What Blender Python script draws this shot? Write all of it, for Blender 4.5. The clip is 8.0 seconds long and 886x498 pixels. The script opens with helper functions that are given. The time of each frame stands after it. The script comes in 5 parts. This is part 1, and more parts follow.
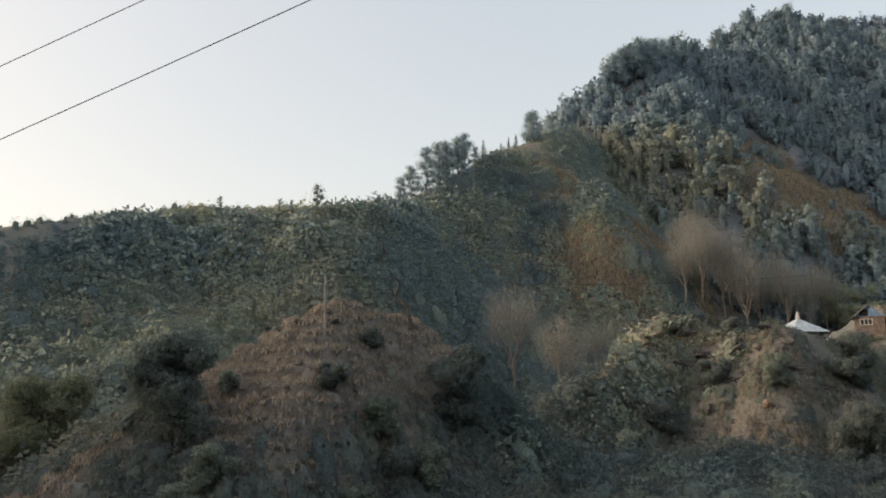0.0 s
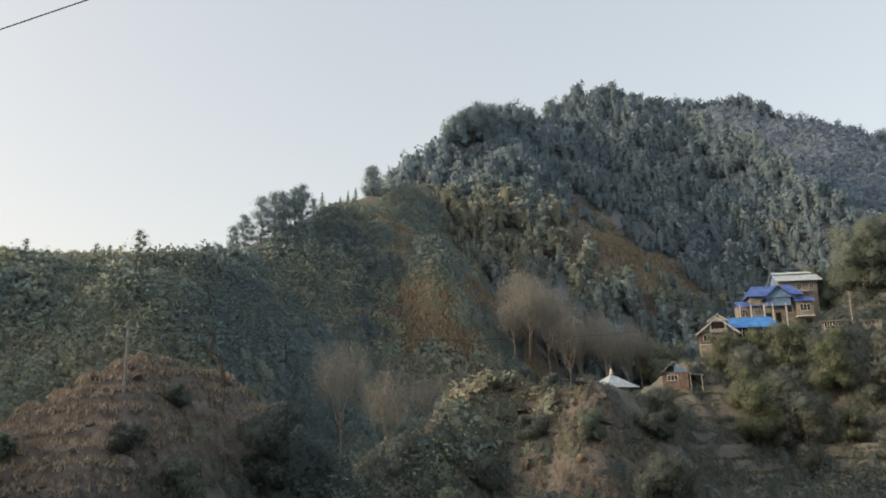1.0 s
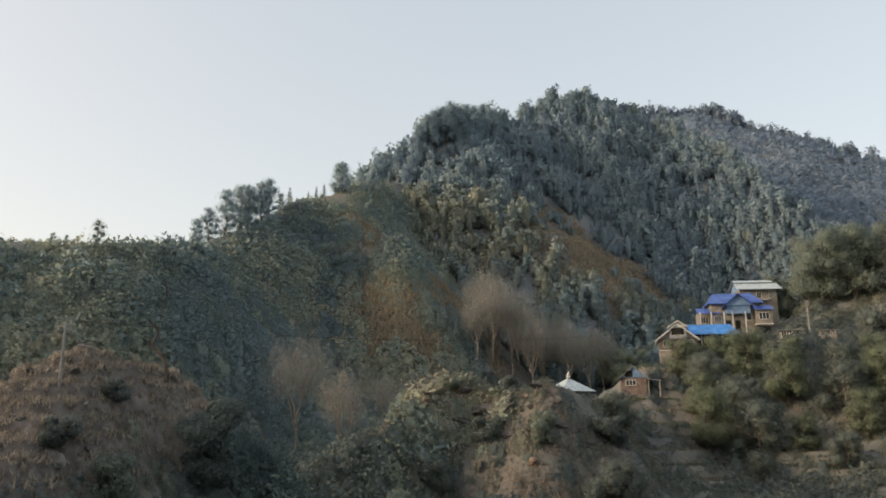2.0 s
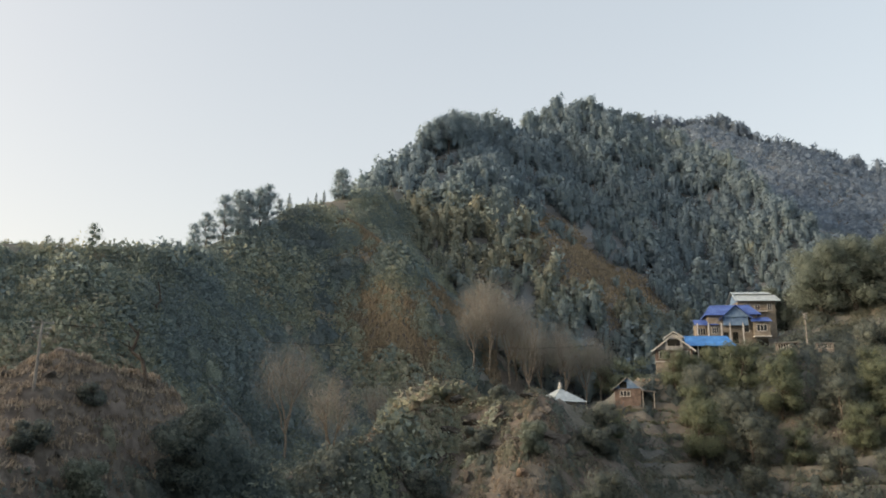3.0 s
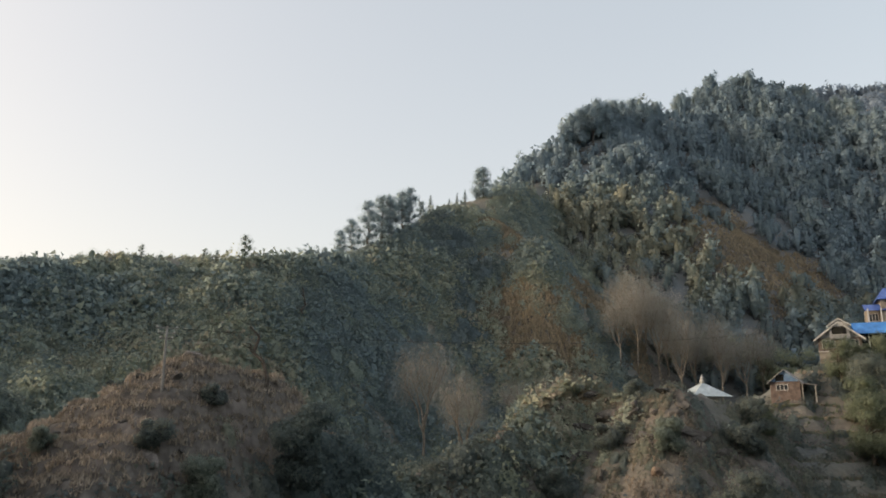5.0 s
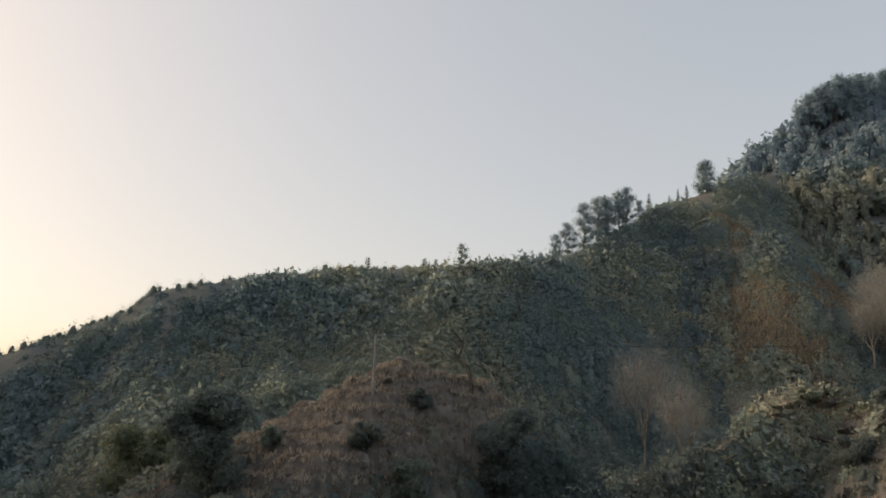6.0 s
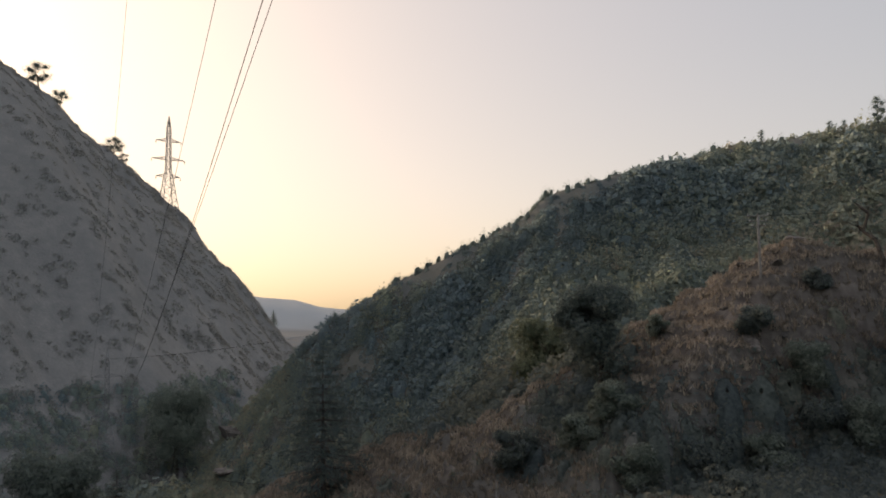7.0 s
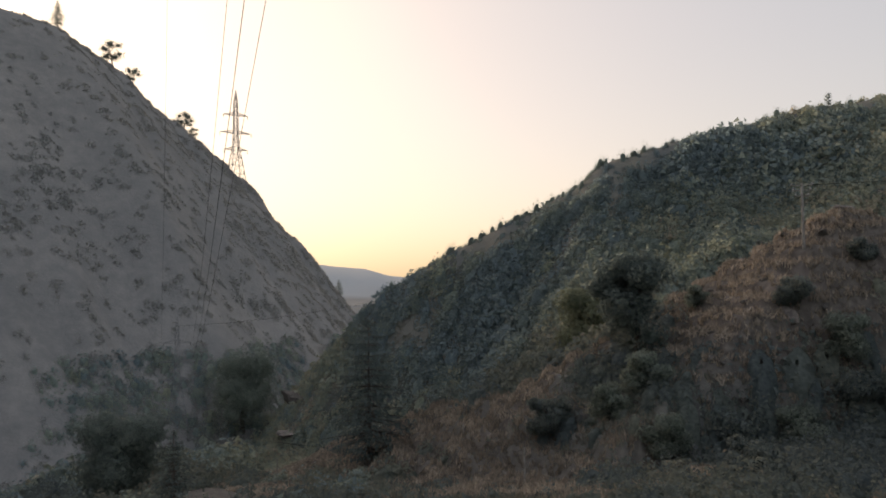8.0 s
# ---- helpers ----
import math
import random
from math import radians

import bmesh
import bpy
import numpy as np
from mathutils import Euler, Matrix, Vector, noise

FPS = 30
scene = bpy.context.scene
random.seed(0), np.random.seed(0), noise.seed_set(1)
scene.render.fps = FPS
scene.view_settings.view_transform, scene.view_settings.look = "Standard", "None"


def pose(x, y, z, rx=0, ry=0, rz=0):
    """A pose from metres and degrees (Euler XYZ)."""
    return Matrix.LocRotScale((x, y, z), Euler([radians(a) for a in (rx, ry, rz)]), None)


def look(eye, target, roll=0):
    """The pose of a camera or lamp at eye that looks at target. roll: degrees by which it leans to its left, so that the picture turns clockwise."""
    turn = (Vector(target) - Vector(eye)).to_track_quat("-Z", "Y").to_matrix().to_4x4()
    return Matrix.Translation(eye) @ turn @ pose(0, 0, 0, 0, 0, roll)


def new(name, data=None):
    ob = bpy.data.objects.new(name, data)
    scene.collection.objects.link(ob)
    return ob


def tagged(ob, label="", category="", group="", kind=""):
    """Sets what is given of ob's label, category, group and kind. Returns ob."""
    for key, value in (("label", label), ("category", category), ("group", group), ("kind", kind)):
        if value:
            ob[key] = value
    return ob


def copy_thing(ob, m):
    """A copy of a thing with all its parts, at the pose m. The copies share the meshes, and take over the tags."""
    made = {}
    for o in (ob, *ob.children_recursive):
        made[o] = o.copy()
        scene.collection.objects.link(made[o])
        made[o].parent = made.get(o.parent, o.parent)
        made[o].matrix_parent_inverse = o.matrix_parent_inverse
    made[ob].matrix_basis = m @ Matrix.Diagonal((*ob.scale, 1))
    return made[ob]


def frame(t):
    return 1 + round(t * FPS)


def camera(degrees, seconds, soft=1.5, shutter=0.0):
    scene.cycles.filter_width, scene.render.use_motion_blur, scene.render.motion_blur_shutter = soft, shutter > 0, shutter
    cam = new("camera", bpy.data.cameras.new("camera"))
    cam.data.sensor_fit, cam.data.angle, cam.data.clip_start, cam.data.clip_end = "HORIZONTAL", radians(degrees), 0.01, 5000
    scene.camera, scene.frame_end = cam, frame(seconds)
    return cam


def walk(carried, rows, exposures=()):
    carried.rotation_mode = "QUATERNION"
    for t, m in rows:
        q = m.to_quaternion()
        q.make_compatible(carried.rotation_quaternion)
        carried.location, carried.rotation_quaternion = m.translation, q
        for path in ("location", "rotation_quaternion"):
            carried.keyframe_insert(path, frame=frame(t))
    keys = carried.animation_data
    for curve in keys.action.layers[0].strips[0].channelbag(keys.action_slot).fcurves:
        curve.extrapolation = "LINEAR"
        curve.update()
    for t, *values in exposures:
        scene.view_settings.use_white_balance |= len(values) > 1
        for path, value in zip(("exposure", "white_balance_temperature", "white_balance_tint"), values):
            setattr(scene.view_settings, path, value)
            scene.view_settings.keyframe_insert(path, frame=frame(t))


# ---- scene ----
cam = camera(60.0, 8.0, soft=1.8)
PATH = [
    (0, (0.0, 0.0, 0.0), (-20.5, 96.61, 15.66), -0.60),
    (0.2, (0.484, 0.28, 0.044), (-12.99, 97.57, 18.82), -0.30),
    (0.5, (1.21, 0.7, 0.11), (-4.59, 98.03, 22.3), -0.78),
    (1, (2.42, 1.38, 0.25), (2.23, 98.89, 22.42), -1.27),
    (1.5, (3.61, 1.9, 0.33), (5.35, 99.4, 22.47), -0.73),
    (1.7, (4.134, 2.072, 0.359), (6.61, 99.58, 22.4), -0.53),
    (2.8, (7.016, 3.018, 0.521), (10.61, 100.3, 23.38), 0.63),
    (3, (7.54, 3.19, 0.55), (9.87, 100.46, 23.64), 0.69),
    (3.5, (9.04, 3.67, 0.63), (9.23, 100.99, 23.63), 0.60),
    (4, (10.63, 4.2, 0.63), (9.2, 101.52, 23.6), 0.26),
    (4.2, (11.273, 4.466, 0.604), (9.1, 101.78, 23.53), 0.08),
    (5.3, (14.81, 5.93, 0.46), (-12.76, 99.35, 23.09), 0.27),
    (5.5, (15.45, 6.21, 0.48), (-17.81, 97.74, 23.21), -0.01),
    (6, (17.08, 6.97, 0.64), (-28.89, 92.84, 23.31), 1.83),
    (6.2, (17.74, 7.274, 0.688), (-40.39, 85.8, 22.03), 1.65),
    (6.3, (18.07, 7.426, 0.712), (-47.5, 80.47, 19.81), 0.65),
    (6.5, (18.73, 7.73, 0.76), (-58.02, 70.75, 12.5), 1.17),
    (7, (20.43, 8.63, 0.91), (-63.95, 61.67, 9.09), -0.88),
    (7.5, (22.08, 9.6, 1.02), (-65.46, 57.51, 7.44), -0.47),
    (8, (23.59, 10.54, 1.1), (-65.41, 55.93, 5.34), -0.86),
]
walk(cam, [(t, look(eye, target, roll)) for t, eye, target, roll in PATH],
     exposures=[(0, 2.12, 7950, 13), (4.2, 2.17, 7950, 13), (5.5, 1.97, 7950, 14), (6.0, 1.75, 7950, 15), (6.5, 1.52, 7950, 18), (8, 1.67, 7950, 19)])

# ---- light ----
SUN_YAW, SUN_ELEV = 100.0, 17.0          # degrees: to the left of +y, above the horizon
world = bpy.data.worlds.new("sky")
scene.world = world
world.use_nodes = True
wn = world.node_tree.nodes
sky = wn.new("ShaderNodeTexSky")
sky.sky_type, sky.sun_disc = "NISHITA", False
sky.sun_elevation, sky.sun_rotation = radians(SUN_ELEV), radians(-SUN_YAW)
sky.altitude, sky.air_density, sky.dust_density, sky.ozone_density = 900.0, 1.0, 7.0, 1.3
wn["Background"].inputs["Strength"].default_value = 0.15
# thick evening haze evens out the sky: less colour and less glare round the sun
pale, even = wn.new("ShaderNodeHueSaturation"), wn.new("ShaderNodeGamma")
pale.inputs["Saturation"].default_value = 1.4
even.inputs["Gamma"].default_value = 0.36
world.node_tree.links.new(sky.outputs["Color"], even.inputs["Color"])
world.node_tree.links.new(even.outputs["Color"], pale.inputs["Color"])
world.node_tree.links.new(pale.outputs["Color"], wn["Background"].inputs["Color"])
sun = new("sun", bpy.data.lights.new("sun", "SUN"))
sun.data.energy, sun.data.angle, sun.data.color = 0.75, radians(14), (1.0, 0.88, 0.74)
sun.matrix_world = look((0, 0, 300), Vector((0, 0, 300)) + Vector((math.sin(radians(SUN_YAW)) * math.cos(radians(SUN_ELEV)),
                   -math.cos(radians(SUN_YAW)) * math.cos(radians(SUN_ELEV)), -math.sin(radians(SUN_ELEV)))))

# ---- materials ----
def material(name, rough=0.9, spec=0.2):
    m = bpy.data.materials.new(name)
    m.use_nodes = True
    b = m.node_tree.nodes["Principled BSDF"]
    b.inputs["Roughness"].default_value = rough
    b.inputs["Specular IOR Level"].default_value = spec
    return m, m.node_tree.nodes, m.node_tree.links, b


def ramp(nodes, stops):
    r = nodes.new("ShaderNodeValToRGB")
    e = r.color_ramp.elements
    while len(e) < len(stops):
        e.new(0.5)
    for k, (p, c) in zip(e, stops):
        k.position, k.color = p, (*c, 1)
    return r


def noise_node(nodes, links, scale, detail=4.0, where="Generated"):
    n = nodes.new("ShaderNodeTexNoise")
    n.inputs["Scale"].default_value, n.inputs["Detail"].default_value = scale, detail
    co = nodes.new("ShaderNodeTexCoord" if where == "Object" else "ShaderNodeNewGeometry")
    links.new(co.outputs["Object" if where == "Object" else "Position"], n.inputs["Vector"])
    return n


def bump(nodes, links, b, height, strength, distance):
    k = nodes.new("ShaderNodeBump")
    k.inputs["Strength"].default_value, k.inputs["Distance"].default_value = strength, distance
    links.new(height, k.inputs["Height"])
    links.new(k.outputs["Normal"], b.inputs["Normal"])


def mix(nodes, links, fac, a, b, mode="MIX"):
    n = nodes.new("ShaderNodeMix")
    n.data_type, n.blend_type = "RGBA", mode
    for sock, v in ((0, fac), (6, a), (7, b)):
        if isinstance(v, (int, float)):
            n.inputs[sock].default_value = v
        elif isinstance(v, tuple):
            n.inputs[sock].default_value = (*v, 1)
        else:
            links.new(v, n.inputs[sock])
    return n.outputs[2]


def surface(name, dark, mid, light, scale=1.0, rough=0.9, spec=0.2, relief=0.3, depth=0.05, where="Position", fine=9.0):
    """A mottled surface: three tones by coarse noise, fine grain over them, and relief."""
    m, n, l, b = material(name, rough, spec)
    big, small = noise_node(n, l, scale, 5, where), noise_node(n, l, scale * fine, 3, where)
    r = ramp(n, [(0.32, dark), (0.5, mid), (0.68, light)])
    l.new(big.outputs["Fac"], r.inputs["Fac"])
    g = ramp(n, [(0.3, (0.72, 0.72, 0.72)), (0.7, (1.2, 1.2, 1.2))])
    l.new(small.outputs["Fac"], g.inputs["Fac"])
    l.new(mix(n, l, 1.0, r.outputs["Color"], g.outputs["Color"], "MULTIPLY"), b.inputs["Base Color"])
    if relief:
        bump(n, l, b, small.outputs["Fac"], relief, depth)
    return m


def foliage(name, stops, rough=0.8, spec=0.08, through_leaf=0.55, rounded=True, grain=2.6, lace_grain=5.0, mottle=0.6):
    """Leaves: a tone for each plant (its tint), varied from leaf to leaf, softly rounded over each clump, letting some light through."""
    m, n, l, b = material(name, rough, spec)
    a = n.new("ShaderNodeAttribute")
    a.attribute_name = "tint"
    r = ramp(n, stops)
    l.new(a.outputs["Fac"], r.inputs["Fac"])
    geo = n.new("ShaderNodeNewGeometry")
    v = ramp(n, [(0.0, (0.95, 0.95, 0.96)), (1.0, (1.06, 1.05, 1.04))])
    l.new(geo.outputs["Random Per Island"], v.inputs["Fac"])
    colour = mix(n, l, 1.0, r.outputs["Color"], v.outputs["Color"], "MULTIPLY")
    speck, leafy = noise_node(n, l, grain, 6), ramp(n, [(0.36, (1 - 0.38 * mottle, 1 - 0.36 * mottle, 1 - 0.34 * mottle)), (0.5, (0.97, 0.97, 0.97)), (0.64, (1 + 0.34 * mottle, 1 + 0.32 * mottle, 1 + 0.24 * mottle))])
    l.new(speck.outputs["Fac"], leafy.inputs["Fac"])
    colour = mix(n, l, 1.0, colour, leafy.outputs["Color"], "MULTIPLY")
    l.new(colour, b.inputs["Base Color"])
    puff, turn = n.new("ShaderNodeAttribute"), n.new("ShaderNodeVectorTransform")
    puff.attribute_name = "puff"
    turn.vector_type, turn.convert_from, turn.convert_to = "NORMAL", "OBJECT", "WORLD"
    l.new(puff.outputs["Vector"], turn.inputs["Vector"])
    if rounded:
        bump(n, l, b, speck.outputs["Fac"], 0.5 * mottle + 0.1, 0.7 / grain)
        l.new(turn.outputs["Vector"], b.inputs["Normal"].links[0].from_node.inputs["Normal"])
    leaf, both = n.new("ShaderNodeBsdfTranslucent"), n.new("ShaderNodeMixShader")
    both.inputs["Fac"].default_value = through_leaf
    l.new(colour, leaf.inputs["Color"])
    l.new(b.outputs["BSDF"], both.inputs[1])
    l.new(leaf.outputs["BSDF"], both.inputs[2])
    # sprays are lace: small leaves with gaps between them
    lace, gaps, holes = n.new("ShaderNodeAttribute"), noise_node(n, l, lace_grain, 2), ramp(n, [(0.47, (0, 0, 0)), (0.53, (1, 1, 1))])
    lace.attribute_name = "lace"
    l.new(gaps.outputs["Fac"], holes.inputs["Fac"])
    cut, clear, leaves = n.new("ShaderNodeMath"), n.new("ShaderNodeBsdfTransparent"), n.new("ShaderNodeMixShader")
    cut.operation = "MULTIPLY"
    l.new(lace.outputs["Fac"], cut.inputs[0])
    l.new(holes.outputs["Color"], cut.inputs[1])
    l.new(cut.outputs["Value"], leaves.inputs["Fac"])
    l.new(both.outputs["Shader"], leaves.inputs[1])
    l.new(clear.outputs["BSDF"], leaves.inputs[2])
    l.new(leaves.outputs["Shader"], n["Material Output"].inputs["Surface"])
    return m


# hillside leaves paler and bluer than real: haze of the distance in the colour
SHRUB = foliage("hazed_shrub_leaves", [(0.0, (0.269, 0.357, 0.378)), (0.35, (0.361, 0.433, 0.391)), (0.65, (0.476, 0.503, 0.384)), (0.85, (0.539, 0.503, 0.391)), (1.0, (0.562, 0.491, 0.403))])
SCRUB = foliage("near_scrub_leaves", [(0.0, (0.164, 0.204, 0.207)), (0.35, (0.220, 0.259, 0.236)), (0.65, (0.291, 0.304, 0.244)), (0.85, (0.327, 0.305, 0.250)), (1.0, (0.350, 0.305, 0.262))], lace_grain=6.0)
BUSH = foliage("bush_leaves", [(0.0, (0.223, 0.294, 0.299)), (0.5, (0.335, 0.396, 0.331)), (1.0, (0.482, 0.498, 0.343))], lace_grain=6.0)
DARKPINE = foliage("dark_conifer_needles", [(0.0, (0.191, 0.254, 0.273)), (1.0, (0.274, 0.325, 0.314))], grain=1.5)
# mountain needles lifted and blued: the base colour carries the haze
PINE = foliage("hazed_conifer_needles", [(0.0, (0.314, 0.416, 0.479)), (0.5, (0.336, 0.427, 0.446)), (0.8, (0.369, 0.424, 0.380)), (1.0, (0.396, 0.407, 0.336))], grain=1.2, lace_grain=2.0, mottle=0.35)
# far ridge needles: distance haze mixed into the colour
HAZEPINE = foliage("haze_tinted_needles", [(0.0, (0.294, 0.378, 0.471)), (1.0, (0.335, 0.414, 0.490))], grain=0.5, lace_grain=0.9)
DRYSCRUB = foliage("dry_scrub", [(0.0, (0.40, 0.415, 0.40)), (1.0, (0.50, 0.49, 0.455))])
OAK = foliage("evergreen_leaves", [(0.0, (0.149, 0.197, 0.196)), (1.0, (0.293, 0.343, 0.292))], lace_grain=6.0)
BRIGHT = foliage("autumn_green_leaves", [(0.0, (0.167, 0.221, 0.181)), (0.6, (0.233, 0.272, 0.193)), (1.0, (0.308, 0.320, 0.211))], lace_grain=6.0)
TWIG = foliage("bare_twigs", [(0.0, (0.307, 0.300, 0.279)), (1.0, (0.409, 0.396, 0.353))], rounded=False)
GRASS = foliage("dry_grass", [(0.0, (0.26, 0.225, 0.188)), (1.0, (0.58, 0.495, 0.405))], rounded=False, through_leaf=0.4)
STRAW = foliage("orange_straw", [(0.0, (0.27, 0.235, 0.185)), (1.0, (0.45, 0.37, 0.265))], rounded=False, through_leaf=0.4)
BARK = surface("bark", (0.05, 0.04, 0.035), (0.10, 0.085, 0.07), (0.17, 0.15, 0.13), 2.0, relief=0.6)
PALEBARK = surface("pale_bark", (0.16, 0.13, 0.10), (0.26, 0.22, 0.18), (0.36, 0.32, 0.27), 2.0, relief=0.5)
ROCK = surface("pale_rock", (0.16, 0.14, 0.13), (0.27, 0.24, 0.22), (0.40, 0.36, 0.32), 0.8, relief=0.9, depth=0.2)


def ground_material():
    m, n, l, b = material("ground", 0.95, 0.1)
    patch, grain, stone = noise_node(n, l, 0.09, 6), noise_node(n, l, 1.3, 5), noise_node(n, l, 0.5, 8)
    hill = noise_node(n, l, 0.24, 11)
    hill.inputs["Roughness"].default_value = 0.76
    def attr(name):
        a = n.new("ShaderNodeAttribute")
        a.attribute_name = name
        return a.outputs["Fac"]
    scrub = ramp(n, [(0.35, (0.14, 0.15, 0.145)), (0.55, (0.18, 0.178, 0.155)), (0.7, (0.22, 0.20, 0.165))])
    dry = ramp(n, [(0.3, (0.09, 0.08, 0.072)), (0.5, (0.14, 0.124, 0.108)), (0.72, (0.21, 0.186, 0.16))])
    rock = ramp(n, [(0.3, (0.08, 0.07, 0.062)), (0.5, (0.15, 0.128, 0.112)), (0.7, (0.25, 0.215, 0.188))])
    forest = ramp(n, [(0.35, (0.15, 0.18, 0.20)), (0.65, (0.19, 0.19, 0.185))])
    slopes, both_scales = noise_node(n, l, 0.022, 5), n.new("ShaderNodeMix")
    both_scales.inputs[0].default_value = 0.4
    l.new(hill.outputs["Fac"], both_scales.inputs[2])
    l.new(slopes.outputs["Fac"], both_scales.inputs[3])
    grey = ramp(n, [(0.36, (0.185, 0.19, 0.187)), (0.5, (0.24, 0.238, 0.23)), (0.64, (0.315, 0.302, 0.284))])
    for r, s in ((scrub, patch), (dry, grain), (rock, stone), (forest, patch)):
        l.new(s.outputs["Fac"], r.inputs["Fac"])
    l.new(both_scales.outputs[0], grey.inputs["Fac"])
    c = mix(n, l, attr("forest"), scrub.outputs["Color"], forest.outputs["Color"])
    c = mix(n, l, attr("scree"), c, grey.outputs["Color"])
    # distant ridge: haze painted as a pale grey-blue ground colour
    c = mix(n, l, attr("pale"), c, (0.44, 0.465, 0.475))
    c = mix(n, l, attr("dry"), c, dry.outputs["Color"])
    c = mix(n, l, attr("rock"), c, rock.outputs["Color"])
    l.new(c, b.inputs["Base Color"])
    craggy = noise_node(n, l, 0.7, 9)
    craggy.noise_type = "RIDGED_MULTIFRACTAL"
    relief, relief_b, both = n.new("ShaderNodeMath"), n.new("ShaderNodeMath"), n.new("ShaderNodeMath")
    relief.operation, relief_b.operation = "MULTIPLY", "MULTIPLY"
    l.new(craggy.outputs["Fac"], relief.inputs[0])
    l.new(attr("rock"), relief.inputs[1])
    l.new(grain.outputs["Fac"], relief_b.inputs[0])
    relief_b.inputs[1].default_value = 0.45
    l.new(relief.outputs["Value"], both.inputs[0])
    l.new(relief_b.outputs["Value"], both.inputs[1])
    bump(n, l, b, both.outputs["Value"], 0.8, 0.5)
    return m


GROUND = ground_material()

# ---- the lie of the land ----
rng = np.random.default_rng(7)
LATTICE = rng.random((256, 256))


def value_noise(x, y):
    xi, yi = np.floor(x).astype(int), np.floor(y).astype(int)
    fx, fy = x - xi, y - yi
    fx, fy = fx * fx * (3 - 2 * fx), fy * fy * (3 - 2 * fy)
    g = lambda a, b: LATTICE[a & 255, b & 255]
    return (g(xi, yi) * (1 - fx) + g(xi + 1, yi) * fx) * (1 - fy) + (g(xi, yi + 1) * (1 - fx) + g(xi + 1, yi + 1) * fx) * fy


def fbm(x, y, size, octaves=4):
    """Rough noise from -1 to 1 whose largest lumps are size metres across."""
    total, amp, norm = 0.0, 1.0, 0.0
    for k in range(octaves):
        total, norm = total + amp * (2 * value_noise(x / size + 17.3 * k, y / size + 9.1 * k) - 1), norm + amp
        size, amp = size / 2, amp * 0.5
    return total / norm


def ridge(x, y, line, slope, rounded):
    """Height of a ridge with this crest line, falling away to both sides."""
    best = np.full(np.shape(x), -1e4)
    for (ax, ay, az), (bx, by, bz) in zip(line, line[1:]):
        dx, dy = bx - ax, by - ay
        s = np.clip(((x - ax) * dx + (y - ay) * dy) / (dx * dx + dy * dy), 0, 1)
        d = np.hypot(x - ax - s * dx, y - ay - s * dy)
        best = np.maximum(best, az + s * (bz - az) - slope * (np.sqrt(d * d + rounded * rounded) - rounded))
    return best


def smax(a, b, k):
    return np.maximum(a, b) + np.maximum(k - np.abs(a - b), 0) ** 2 / (4 * k)


MID_HILL = [(-230, 30, -66), (-185, 60, -40), (-156, 78, -13), (-148, 81, -5), (-143, 83.5, 0), (-131, 93, 8), (-122, 103, 14.5), (-117, 113, 20), (-112, 122, 27.5),
            (-108, 138, 32.5), (-99, 165, 38.5), (-84, 181, 40.5), (-64, 206, 46), (-57, 234, 54), (-46, 260, 68), (-37, 275, 79),
            (-22, 292, 89), (-11, 323, 102), (3, 364, 123)]
SPUR = [(-37, 275, 77), (-20, 270, 73), (-4, 258, 60.5), (10, 262, 49), (17, 267, 40), (27, 264, 26)]
MOUNTAIN = [(3, 364, 123), (4, 374, 135), (20, 394, 150), (50, 452, 179), (97, 516, 216), (129, 535, 227), (164, 542, 218), (188, 492, 181),
            (203, 443, 146), (201, 388, 111), (206, 352, 86), (214, 320, 68), (250, 270, 60)]
FAR_RIDGE = [(225, 822, 318), (268, 813, 328), (321, 816, 333), (363, 798, 306), (407, 766, 279), (455, 728, 256), (620, 600, 190)]
LEFT_HILL = [(-460, -400, 230), (-345, -60, 140), (-326, -8, 113), (-331, 11, 110), (-338, 34, 97), (-345, 58, 76), (-357, 94, 47), (-361, 121, 24),
             (-367, 135, 9), (-368, 163, -20), (-374, 190, -48)]
DISTANT = [(-2700, -300, 200), (-2359, 768, 61), (-2318, 887, 45), (-2277, 990, 22), (-2200, 1200, 10), (-2100, 1600, 120), (-1500, 2600, 300)]
NOTCH = [(-900, -300, -20), (-900, 300, -28), (-900, 700, -26), (-880, 1300, -20)]
MOUND = [(-20, 99, 0), (-25, 95, 5.8), (-32, 88, 7.4), (-38, 82, 3.2), (-42, 74, -2), (-45, 64, -7.5), (-54, 58, -12), (-68, 54, -16.5), (-84, 50, -22), (-100, 48, -28)]
VILLAGE = [(44, 160, 3), (51, 167, 6.6), (63, 181, 14.2), (75, 187, 17.2), (84, 188, 20.5), (91, 191, 23.2), (99, 191, 25.3), (108, 192, 30), (128, 192, 37), (170, 185, 46)]
OUTCROP = [(-14, 119, -7.5), (-4, 126, -3.5), (3, 134, 1.5), (9, 142, 6), (14, 144, 7.2), (17, 141, 5.2), (22, 136, 6.2), (27, 134, 7.8), (31, 137, 7.2), (35, 141, 4.0), (42, 150, 2)]


def road_side(x, y):
    """Distance from the road's middle, positive towards the valley."""
    return (-0.4 * x + y) * 0.928 + 0.3


